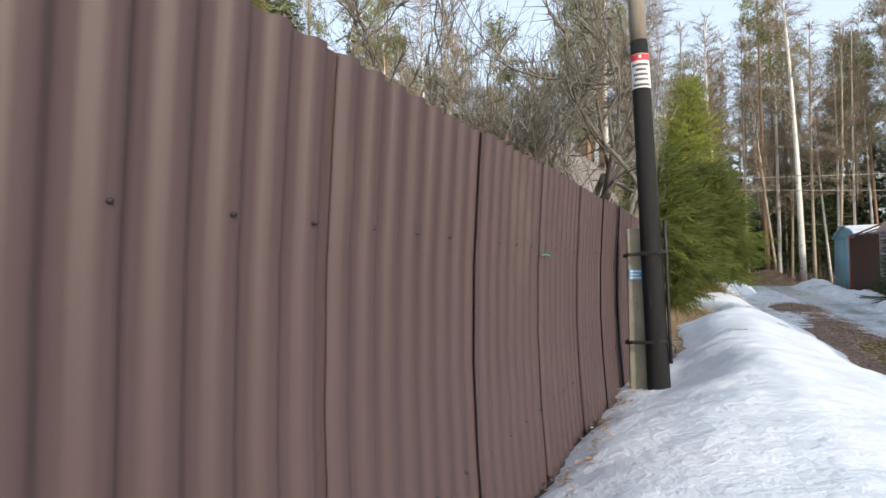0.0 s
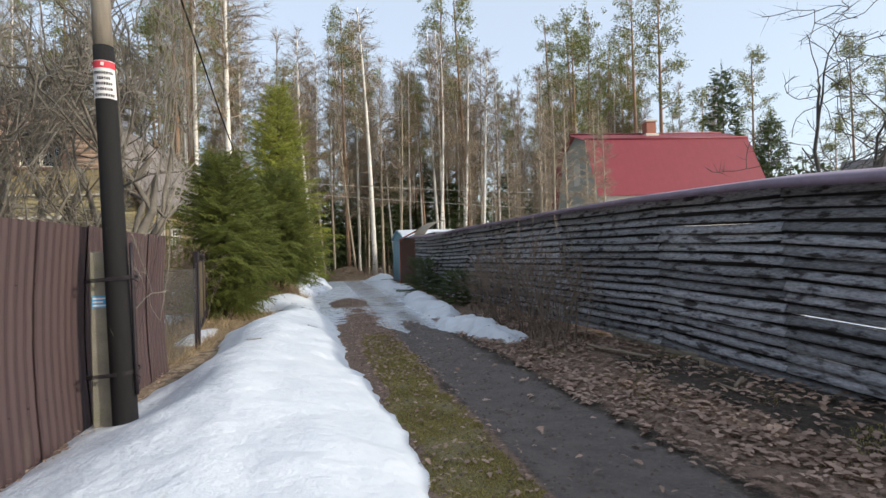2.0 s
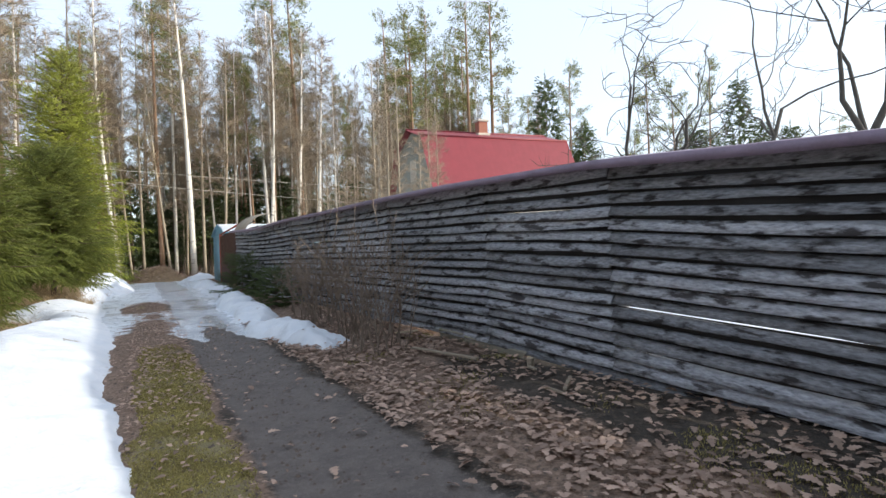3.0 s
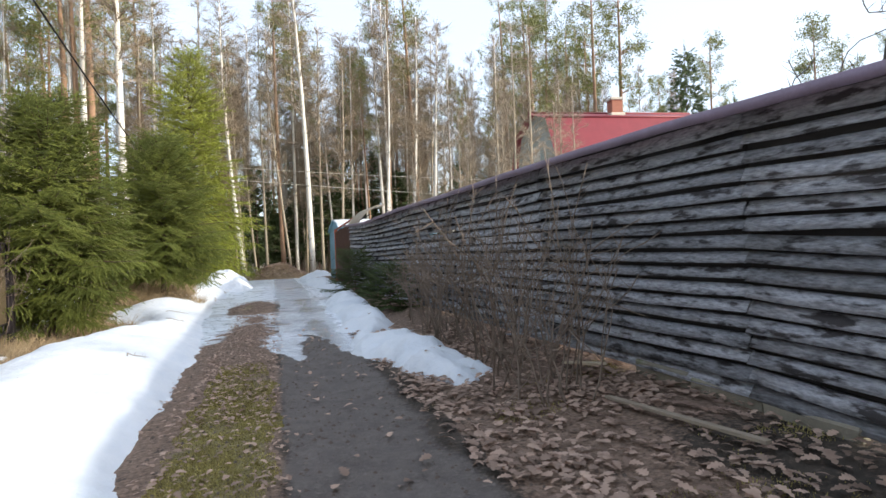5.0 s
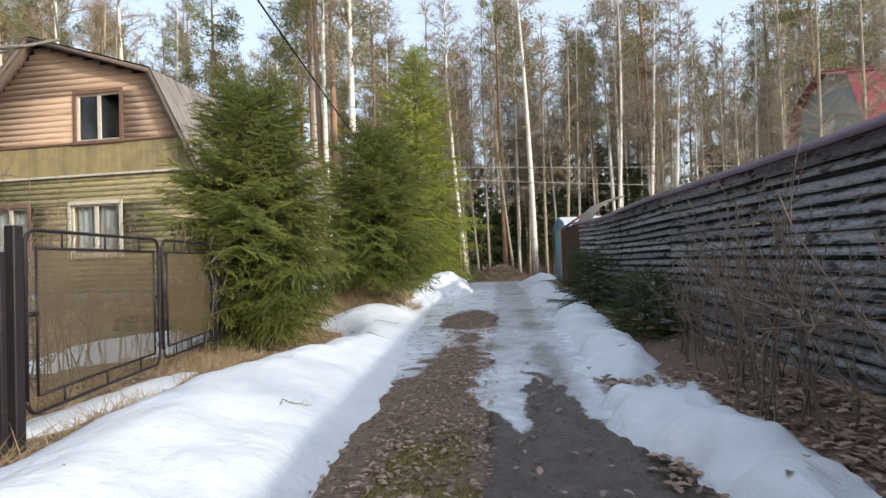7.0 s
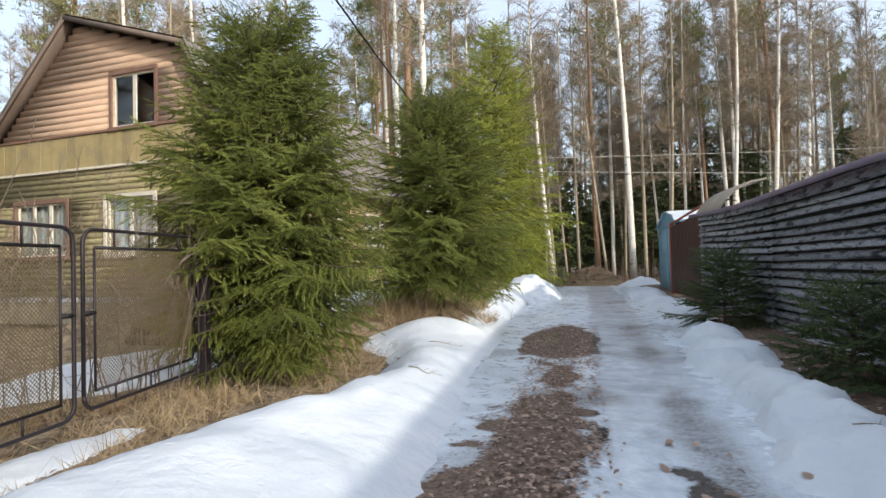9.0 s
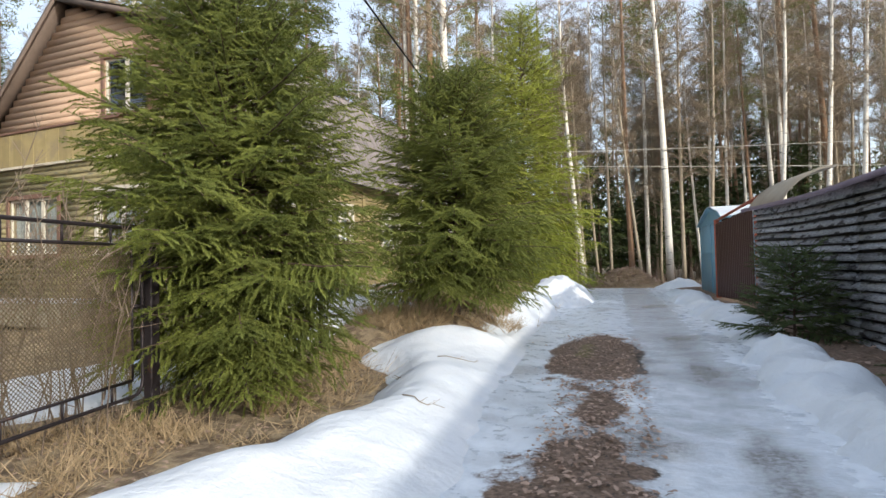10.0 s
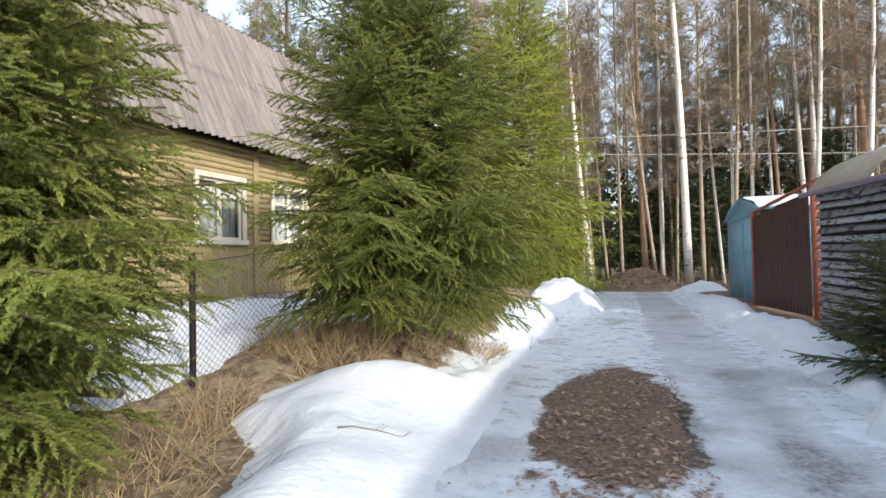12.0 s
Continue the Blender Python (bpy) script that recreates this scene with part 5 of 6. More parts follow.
def make_garage():
    root = tagged(new("steel_garage"), "faded blue sheet steel garage with snow on its roof", "garage")
    x0, x1, y0, y1, h = 5.75, 10.5, 29.8, 34.7, 2.6
    ym, top = (y0 + y1) / 2, h + 0.48
    s = Soup()
    s.box((x0, y0, 0), (x1, y1, h))
    s.add([(x0, y0, h), (x0, y1, h), (x0, ym, top), (x1, y0, h), (x1, y1, h), (x1, ym, top)], [(0, 2, 1), (3, 4, 5)])
    s.make("wall", M_BLUE, root)
    for z in (1.5, h - 0.05):
        part("seam_strip", bevel_box((x0 - 0.03, y0, z), (x0 - 0.002, y1, z + 0.05), 0), M_BLUE, root)
    for y in (y0, ym - 0.02, y1 - 0.05):
        part("rib", bevel_box((x0 - 0.025, y, 0.05), (x0 - 0.002, y + 0.05, h - 0.06), 0), M_BLUE, root)
    for ye in (y0 - 0.15, y1 + 0.15):
        s = Soup()
        P = [(x0 - 0.12, ye, h - 0.03), (x0 - 0.12, ym, top + 0.02), (x1, ym, top + 0.02), (x1, ye, h - 0.03)]
        s.add(P + [(a, b, c + 0.03) for a, b, c in P], [(0, 1, 2, 3), (7, 6, 5, 4), (0, 4, 5, 1), (1, 5, 6, 2), (2, 6, 7, 3), (3, 7, 4, 0)])
        s.make("roof", M_BLUE, root)
        s = Soup()
        X, Y, f = grid(0, 1, 0, 1, 0.05)
        hh = 0.05 + 0.07 * np.clip(field(X, Y, 3, 5) + 0.9, 0, 2) * np.clip(6 * X * (1 - X), 0, 1)
        py = ye + (ym - ye) * (0.06 + 0.94 * X)
        pz = h + 0.53 * (0.06 + 0.94 * X) + hh - 0.03
        s.add(np.stack([x0 - 0.1 + (x1 - x0) * Y, py, pz], -1).reshape(-1, 3), f)
        s.make("roof_snow", M_SNOW, root, "slab of old snow", smooth=True)


def make_small_shed():
    root = tagged(new("garden_shed"), "low shed with a beige felt roof behind the board fence", "shed")
    s = Soup()
    # a felt sheet that bulges a little between eave and ridge
    prof = [(5.64, 2.50), (5.76, 2.68), (5.92, 2.84), (6.10, 2.97), (6.30, 3.06), (6.6, 3.10)]
    n = len(prof)
    P = [(a - 0.02 * k, y, b - drop + 0.03 * k) for drop in (0, 0.04) for k, y in enumerate((23.2, 24.5, 25.8)) for a, b in prof]
    f = [(o + k * n + i, o + k * n + i + 1, o + (k + 1) * n + i + 1, o + (k + 1) * n + i) for o in (0, 3 * n) for k in range(2) for i in range(n - 1)]
    f += [(i, 3 * n + i, 3 * n + i + 1, i + 1) for i in range(n - 1)] + [(2 * n + i, 2 * n + i + 1, 5 * n + i + 1, 5 * n + i) for i in range(n - 1)]
    f += [(k * n, (k + 1) * n, 3 * n + (k + 1) * n, 3 * n + k * n) for k in range(2)]
    s.add(P, f)
    s.make("roof", M_ROOFFELT, root, "beige roofing felt")
    part("wall", bevel_box((6.14, 23.3, 0), (6.7, 25.6, 2.6), 0), M_OLDWOOD, root)


def make_red_house():
    root = tagged(new("red_roofed_house"), "house with a red mansard roof and brick chimney beyond the fence", "house")
    L, half = 9.0, 4.2
    prof = [(-half - 0.3, 4.5), (-half * 0.62, 7.9), (0, 8.75), (half * 0.62, 7.9), (half + 0.3, 4.5)]
    for (ya, za), (yb, zb) in zip(prof, prof[1:]):
        n = 60
        xs = np.linspace(-L / 2 - 0.4, L / 2 + 0.4, n)
        w = 0.015 * np.sin(xs * 2 * np.pi / 0.3)
        P = np.concatenate([np.stack([xs, np.full(n, ya), za + w], 1), np.stack([xs, np.full(n, yb), zb + w], 1)])
        i = np.arange(n - 1)
        q = np.stack([i, i + 1, i + n + 1, i + n], 1)
        s = Soup()
        s.add(P, q)
        s.add(P - [0, 0, 0.03], q[:, ::-1])
        s.make("roof_slope", M_REDROOF, root, "red painted sheet roof slope")
        s = Soup()
        s.tube([(-L / 2 - 0.4, yb, zb + 0.03), (L / 2 + 0.4, yb, zb + 0.03)], [0.06, 0.06], 6)
        s.make("ridge_trim", M_REDROOF, root)
    grey = mat("grey_green_gable_boards", (0.33, 0.36, 0.33), 0.85, 0, 0.25, 3, 40, 0.2, axis=(6, 6, 0.6))
    for x in (-L / 2, L / 2 - 0.1):
        s = Soup()
        g = [(-half, 4.5), (-half * 0.62, 7.85), (0, 8.68), (half * 0.62, 7.85), (half, 4.5)]
        P = [(x, a, b) for a, b in g] + [(x + 0.1, a, b) for a, b in g]
        s.add(P, [(0, 1, 3, 4), (9, 8, 6, 5)])
        s.add(P, [(1, 2, 3), (8, 7, 6)])
        s.make("gable", grey, root)
        for y0, y1 in ((-0.55, 0.55),):
            part("gable_window", bevel_box((x - 0.03, y0, 5.6), (x + 0.13, y1, 6.9), 0.01), M_WHITEPAINT, root)
    part("wall", bevel_box((-L / 2 + 0.02, -half, 0), (L / 2 - 0.12, half, 4.5), 0), M_WHITEPAINT, root)
    ch = part("chimney", bevel_box((-0.3, -0.75, 7.9), (0.3, -0.15, 9.35), 0.01), M_BRICK, root, "brick chimney with a white cap")
    part("chimney_collar", bevel_box((-0.42, -0.87, 8.45), (0.42, -0.03, 8.62), 0.02), M_WHITEPAINT, ch)
    part("chimney_cap", bevel_box((-0.38, -0.83, 9.35), (0.38, -0.07, 9.5), 0.02), M_WHITEPAINT, ch)
    root.matrix_basis = pose(21.3, 30.4, 0, 0, 0, -8)


def make_grey_cottage():
    root = tagged(new("grey_cottage"), "distant cottage with a low grey roof", "house")
    s = Soup()
    for sg in (-1, 1):
        P = [(-4.5, sg * 3.8, 4.3), (4.5, sg * 3.8, 4.3), (4.5, 0, 6.3), (-4.5, 0, 6.3)]
        s.add(P + [(a, b, c + 0.06) for a, b, c in P], [(0, 1, 2, 3), (7, 6, 5, 4), (0, 4, 5, 1), (3, 7, 4, 0), (1, 5, 6, 2)])
    s.make("roof", M_SLATE, root)
    s = Soup()
    s.box((-4.2, -3.4, 0), (4.2, 3.4, 4.3))
    for x in (-4.2, 4.1):
        s.add([(x, -3.4, 4.3), (x, 3.4, 4.3), (x, 0, 6.2)], [(0, 1, 2)])
    s.make("wall", M_WHITEPAINT, root)
    root.matrix_basis = pose(34, 22.5, 0, 0, 0, -55)


make_yard_gate()
make_garage()
make_small_shed()
make_red_house()
make_grey_cottage()


def make_debris():
    rnd = random.Random(3)
    def plank(x, y, z, ln, w, yaw, tilt, m, label, name="plank"):
        ob = part(name, bevel_box((-ln / 2, -w / 2, -0.012), (ln / 2, w / 2, 0.012), 0.003), m)
        ob.matrix_basis = pose(x, y, z, 0, tilt, yaw)
        return tagged(ob, label, "plank")
    pale = mat("splintered_pale_wood", (0.55, 0.46, 0.33), 0.85, 0, 0.35, 6, 50, 0.3, axis=(1, 6, 6))
    tan = mat("grey_tan_batten", (0.34, 0.28, 0.21), 0.9, 0, 0.4, 6, 40, 0.4, axis=(1, 6, 6))
    plank(5.50, 8.55, 0.21, 0.62, 0.09, 92, 9, pale, "broken pale wooden stake lying in the leaves", "broken_stake")
    plank(5.28, 7.05, 0.15, 1.35, 0.055, 97, 2, tan, "thin weathered batten lying in leaves", "batten")
    plank(5.75, 10.4, 0.22, 1.6, 0.12, 83, 9, M_OLDWOOD, "slipped weathered fence plank in the leaves")
    for x, y, ln, w, yaw, tilt in ((5.55, 5.1, 0.6, 0.035, 43, 3), (5.28, 4.97, 0.35, 0.02, 84, 2), (5.68, 5.8, 0.22, 0.04, 70, 4)):
        plank(x, y, 0.125, ln, w, yaw, tilt, tan, "short broken piece of old wood in the leaves", "wood_scrap")
    for k, y in enumerate((8.05, 7.35, 6.66)):
        ob = part("concrete_block", bevel_box((-0.05, -0.335, -0.12), (0.05, 0.335, 0.17 - 0.03 * k), 0.015), M_CONC)
        ob.matrix_basis = pose(6.03 + 0.01 * k, y, 0.07, 0, -4, 2)
        tagged(ob, "mossy tan concrete slab under the board fence", "block", group="slabs under the fence")
    s = part("short_stake", bevel_box((-0.03, -0.03, -0.1), (0.03, 0.03, 0.1), 0.006), tan)
    s.matrix_basis = pose(5.78, 5.95, 0.1, 3, -5, 20)
    tagged(s, "short weathered stake standing under the fence", "stake")


make_debris()

# ---- spruces by the lane ----
T_FINE = brush(0.19, 44, 0.027, 0.0115, 1, 1.0)
T_WIDE = brush(0.42, 26, 0.065, 0.026, 3, 1.0)
gz = lambda x, y: float(ground_z(x, y))
M_NEEDLE_S = needle_mat("seedling_spruce_needles", (0.11, 0.145, 0.055), (0.06, 0.09, 0.035))
make_spruce("young_spruce", -1.28, 15.75, gz(-1.28, 15.75), 4.45, 1.75, 41, T_FINE, "bushy dark green young spruce beside the mesh gate", M_NEEDLE, low=0.08, flat=0.55, boughs=300, step=0.066, twig=0.19, trunk_r=0.07, full=0.25)
make_spruce("young_spruce", -0.1, 19.8, gz(-0.1, 19.8), 4.1, 1.85, 42, T_FINE, "broad green young spruce standing in dry grass", M_NEEDLE, low=0.11, flat=0.55, boughs=280, step=0.075, twig=0.19, trunk_r=0.07, full=0.34)
make_spruce("tall_spruce", -1.05, 33.5, gz(-1.05, 33.5), 11.6, 3.3, 43, T_WIDE, "tall yellowish green spruce behind the snow heap", M_NEEDLE_Y, low=0.03, flat=0.66, boughs=300, step=0.15, twig=0.42, trunk_r=0.15, full=0.6)
make_spruce("small_spruce", 5.15, 15.9, gz(5.1, 15.9), 0.95, 0.62, 45, T_FINE, "low dark green spruce seedling by the fence", M_NEEDLE_S, low=0.04, flat=0.5, boughs=40, step=0.06, twig=0.19, trunk_r=0.02, droop=0.5, full=0.7)
make_spruce("small_spruce", 5.05, 20.6, gz(5.1, 20.6), 1.3, 0.75, 46, T_FINE, "small dark spruce against the board fence", M_NEEDLE_S, low=0.04, flat=0.5, boughs=50, step=0.06, twig=0.19, trunk_r=0.025, droop=0.5, full=0.7)

# ---- bare trees and shrubs ----
rs0 = np.random.RandomState(77)
make_bare_tree("old_apple_tree", -3.3, 9.3, 0, [((0.10, 0.1, 1), 3.6, 0.16), ((-0.35, 0.15, 1), 3.6, 0.14), ((0.25, -0.2, 1), 3.4, 0.15), ((-0.1, -0.4, 1), 3.4, 0.12), ((0.15, 0.4, 1), 3.4, 0.11)], 3, 5,
               "gnarled bare grey apple tree behind the brown fence", "tree", M_BARK, M_BARK, xmax=2.3, up=0.22, wild=0.45, twig_n=26, twig_l=0.65, twig_w=0.016, min_r=0.014)
make_bare_tree("old_apple_tree", -2.0, 8.0, 0, [((0.45, 0.15, 1), 3.1, 0.12), ((-0.1, 0.1, 1), 3.4, 0.10), ((0.2, 0.4, 1), 3.2, 0.10)], 3, 52,
               "gnarled dark apple tree with a pruned limb by the pole", "tree", M_BARK, M_BARK, xmax=1.25, up=0.26, wild=0.4, twig_n=14, twig_l=0.5, twig_w=0.011, min_r=0.009)
make_bare_tree("lilac_shrub", -2.5, 7.3, 0, [((0.25 * math.cos(k * 0.9), 0.25 * math.sin(k * 0.9), 1), 2.5 + 0.2 * (k % 3), 0.04) for k in range(16)], 2, 6,
               "tall bare lilac thicket behind the brown fence", "shrub", M_BARK, M_BARK, xmax=1.4, up=0.2, wild=0.3, twig_n=12, twig_l=0.45, twig_w=0.009)
make_bare_tree("lilac_shrub", -3.6, 8.0, 0, [((0.3 * math.cos(k * 0.9), 0.3 * math.sin(k * 0.9), 1), 2.8 + 0.2 * (k % 3), 0.04) for k in range(12)], 2, 16,
               "tall bare lilac thicket behind the brown fence", "shrub", M_BARK, M_BARK, xmax=1.4, up=0.2, wild=0.3, twig_n=12, twig_l=0.45, twig_w=0.009)
for x, y, seed, n, ln in ((4.95, 8.2, 7, 20, 1.25), (5.2, 9.5, 8, 20, 1.4), (5.1, 11.4, 9, 18, 1.4), (5.35, 12.6, 10, 14, 1.25), (5.4, 14.0, 12, 11, 1.1)):
    make_bare_tree("leafless_shrub", x, y, gz(x, y), [((0.38 * math.cos(k * 2.4) * (0.4 + (k % 5) / 5) - 0.05, 0.38 * math.sin(k * 2.4) * (0.4 + (k % 4) / 4), 1), ln * (0.75 + 0.1 * (k % 4)), 0.013) for k in range(n)], 1, seed,
                   "dense leafless brown shrub growing against the board fence", "shrub", M_SHRUB, M_SHRUB, up=0.3, wild=0.3, twig_n=9, twig_l=0.26, twig_w=0.007, sides=4, min_r=0.0045)
for x, y, seed, n in ((-2.2, 12.6, 20, 12), (-2.6, 13.9, 21, 14), (-1.9, 11.6, 22, 9), (-3.2, 11.8, 23, 12), (-1.9, 14.3, 24, 14), (-2.3, 15.1, 25, 12), (-3.4, 13.6, 26, 14)):
    make_bare_tree("leafless_shrub", x, y, gz(x, y), [((0.2 * math.cos(k * 2.4), 0.2 * math.sin(k * 2.4), 1), 1.2 + 0.15 * (k % 4), 0.009) for k in range(n)], 1, seed,
                   "thin leafless shrub behind the mesh gate", "shrub", M_SHRUB, M_SHRUB, up=0.3, wild=0.22, twig_n=9, twig_l=0.3, twig_w=0.007, sides=4, min_r=0.0035)
for x, y, stems, seed in ((14.4, 9.0, [((-0.25, 0.25, 1), 4.6, 0.16), ((-0.5, 0.5, 0.8), 5.0, 0.11), ((0.1, -0.1, 1), 5.0, 0.12)], 31), (15.4, 6.8, [((0.05, -0.1, 1), 5.2, 0.15), ((-0.5, 0.5, 0.9), 4.6, 0.10), ((0.3, -0.3, 1), 4.8, 0.11)], 33),
                          (17.5, 9.6, [((0.0, 0.0, 1), 3.9, 0.14), ((0.3, -0.4, 0.9), 3.8, 0.1)], 36)):
    make_bare_tree("bare_oak", x, y, 0, stems, 3, seed, "large bare oak with crooked branches beyond the fence", "tree", M_OAK, M_OAK, up=0.04, wild=0.62, twig_n=9, twig_l=0.5, twig_w=0.012, min_r=0.01)

# ---- wood ----
KINDS = {}
for kind, heights in (("birch", (17, 19, 21)), ("pine", (18, 21, 23)), ("aspen", (13, 16, 18)), ("spruce", (7, 11, 16))):
    bark = {"birch": M_BIRCH, "pine": M_PINE, "aspen": M_ASPEN, "spruce": M_SPRUCEBARK}[kind]
    crown = {"birch": M_TWIG, "pine": M_PINENEEDLE, "aspen": M_TWIG, "spruce": M_NEEDLE_D}[kind]
    for k, h in enumerate(heights):
        tr, cr = forest_tree(kind, 100 + 7 * k + len(kind), h)
        KINDS[kind, k] = (tr.data("trunk", bark, True), cr.data("crown", crown))
NAMES = {"birch": ("birch_tree", "tall bare birch with a white trunk at the wood's edge"), "pine": ("pine_tree", "tall pine with an orange-brown trunk and high crown"),
         "aspen": ("bare_tree", "slender leafless grey-barked tree in the wood"), "spruce": ("spruce_tree", "dark green spruce standing in the wood")}


def plant(kind, k, x, y, scale=1.0, thick=1.0, lean=0.0, turn=None):
    name, label = NAMES[kind]
    root = tagged(new(name), label, "tree", group=name.replace("_", " ") + "s of the wood")
    for me in KINDS[kind, k]:
        o = new(me.name, me)
        o.parent = root
    a = rs0.uniform(0, 360) if turn is None else turn
    root.matrix_basis = pose(x, y, gz(x, y) if abs(x) < 8 and y < 42 else 0.0, 0, lean, 0) @ pose(0, 0, 0, 0, 0, a) @ Matrix.Diagonal((thick * scale, thick * scale, scale, 1))
    return root


# trees that stand out singly
for kind, k, x, y, sc, th, lean in (("birch", 1, 0.85, 42.0, 1, 1.25, -1.2), ("birch", 2, 5.25, 42.0, 1, 1.35, -3.0), ("birch", 0, -3.2, 30.0, 1.05, 1.5, 0.5), ("pine", 1, 3.4, 43.0, 1, 0.9, -1.0),
                                    ("aspen", 2, 6.1, 43.5, 1, 1.1, 1.0), ("birch", 0, 8.4, 44.0, 1, 0.9, 1.0), ("birch", 1, 10.4, 42.5, 1, 1.1, 0.5), ("aspen", 1, 7.3, 42.8, 1.1, 1.2, 0.8),
                                    ("birch", 2, 11.1, 45.0, 1, 0.9, -1.0), ("birch", 1, 12.4, 42.3, 1.0, 1.2, 2.0), ("birch", 0, 14.2, 43, 1.1, 1.2, 3.0), ("aspen", 0, 3.9, 42.6, 1.1, 1.0, -5.0),
                                    ("pine", 0, -15.4, 14.0, 0.8, 3.0, 0.5), ("pine", 2, -19, 19.0, 1.0, 1.0, 0.5), ("spruce", 0, -15.9, 16.6, 1.05, 1.0, 0), ("birch", 2, -5.4, 33.0, 1, 1.0, 1.0),
                                    ("pine", 1, -7.2, 36.0, 1, 1.1, 0), ("pine", 0, 21.5, 40.0, 1.05, 1.2, 0), ("pine", 2, 27.5, 41.0, 1, 1.1, 0), ("spruce", 2, 33.0, 37.5, 1.0, 0.9, 0), ("spruce", 1, 35.5, 35.5, 1.05, 0.9, 0),
                                    ("spruce", 2, 47.0, 29.0, 0.95, 0.9, 0), ("spruce", 1, 44, 31.0, 1, 0.9, 0), ("pine", 0, 40.5, 33.0, 0.95, 0.9, 0), ("spruce", 1, 51, 27, 1.0, 0.9, 0)):
    plant(kind, k, x, y, sc, th, lean)
# the wood behind them
def wood(n, xr, yr, kinds, seed, keep=lambda x, y: True, sc=(0.85, 1.15)):
    r = np.random.RandomState(seed)
    done = 0
    while done < n:
        x, y = r.uniform(*xr), r.uniform(*yr)
        if keep(x, y):
            plant(kinds[r.randint(len(kinds))], r.randint(3), x, y, r.uniform(*sc), r.uniform(0.7, 1.15), r.uniform(-2.5, 2.5))
        done += 1


wood(120, (-9, 32), (43.5, 58), ["birch", "aspen", "aspen", "pine", "birch", "aspen"], 1)
wood(75, (-16, 44), (56, 76), ["pine", "pine", "aspen", "spruce", "birch"], 2)
wood(85, (-36, -5), (32, 54), ["pine", "birch", "aspen", "aspen"], 3)
wood(80, (-42, -13), (2, 36), ["pine", "aspen", "birch", "aspen", "spruce", "aspen"], 4, lambda x, y: not (-22 < x and 9 < y < 22))
wood(45, (-46, -20), (3, 30), ["pine", "pine", "spruce", "birch", "aspen"], 14)
wood(22, (24, 46), (40, 60), ["pine", "pine", "spruce", "aspen"], 5)
wood(24, (50, 90), (20, 60), ["pine", "spruce", "spruce"], 6, sc=(0.7, 0.95))
# unseen trees behind the camera, added for window reflections and dimmer ambient light
wood(30, (-50, 50), (-60, -34), ["pine", "spruce", "birch"], 8, lambda x, y: x < 12)
wood(26, (-40, -3), (-42, -14), ["pine", "spruce", "birch"], 11)
for x, y, sc in ((9.6, 17.5, 0.42), (10.4, 20.5, 0.5), (9.2, 21.5, 0.4), (11.3, 23.5, 0.55), (12.5, 26.0, 0.5), (8.3, 19.3, 0.36), (10.8, 18.4, 0.44), (9.4, 24.6, 0.5), (8.4, 25.5, 0.45), (13.2, 22.4, 0.5), (12.2, 19.8, 0.42)):
    plant("aspen", int(y) % 3, x, y, sc, 1.1, 0)
for k, (x, y) in enumerate(((-2.2, 47), (1.5, 49.5), (4.5, 51), (7, 48.5), (9.2, 50), (13, 48), (16, 50), (19, 49), (22, 52), (11.5, 53), (2.8, 54), (-5, 50), (25, 54), (29, 50), (6, 55), (15, 55))):
    plant("spruce", k % 2, x, y, 0.75 + 0.05 * (k % 5), 1.2, 0)


def make_far_wood():
    """Distant woods all round: many dark stems and crowns that close the view."""
    rs = np.random.RandomState(9)
    s = Soup()
    for k in range(900):
        a = rs.uniform(-0.62 * np.pi, 0.42 * np.pi)
        d = rs.uniform(85, 120)
        c = np.array([2 + d * math.sin(a), 10 + d * math.cos(a), 0])
        h = rs.uniform(9, 20) * (0.8 if a > 0.25 * np.pi else 1)
        s.tube([c, c + [0, 0, h]], [0.16, 0.05], 3, False)
        m = 26
        z = h * rs.uniform(0.1, 1, m)
        P = c + np.stack([rs.normal(0, 0.7, m), rs.normal(0, 0.7, m), z], 1)
        dd = rs.normal(0, 1, (m, 3))
        dd /= np.linalg.norm(dd, axis=1)[:, None]
        blades(s, P, dd, rs.uniform(1.0, 2.6, m) * (1.25 - z / h), np.full(m, 1.1), rs)
    tagged(s.make("far_woods", M_NEEDLE_D), "dark distant mixed woods", "woods", kind="stuff")


make_far_wood()


def mound_z(X, Y):
    """Height of the heap over its own unit square."""
    d = np.clip(1 - np.hypot(X, Y) + 0.12 * field(X, Y, 2, 3), 0, 1)
    return 0.95 * np.minimum(d * 1.25, 0.62 + 0.38 * d) ** 0.8 * (d > 0) + 0.12 * field(X, Y, 3, 4) * d + 0.05 * field(X, Y, 8, 5) - 0.06


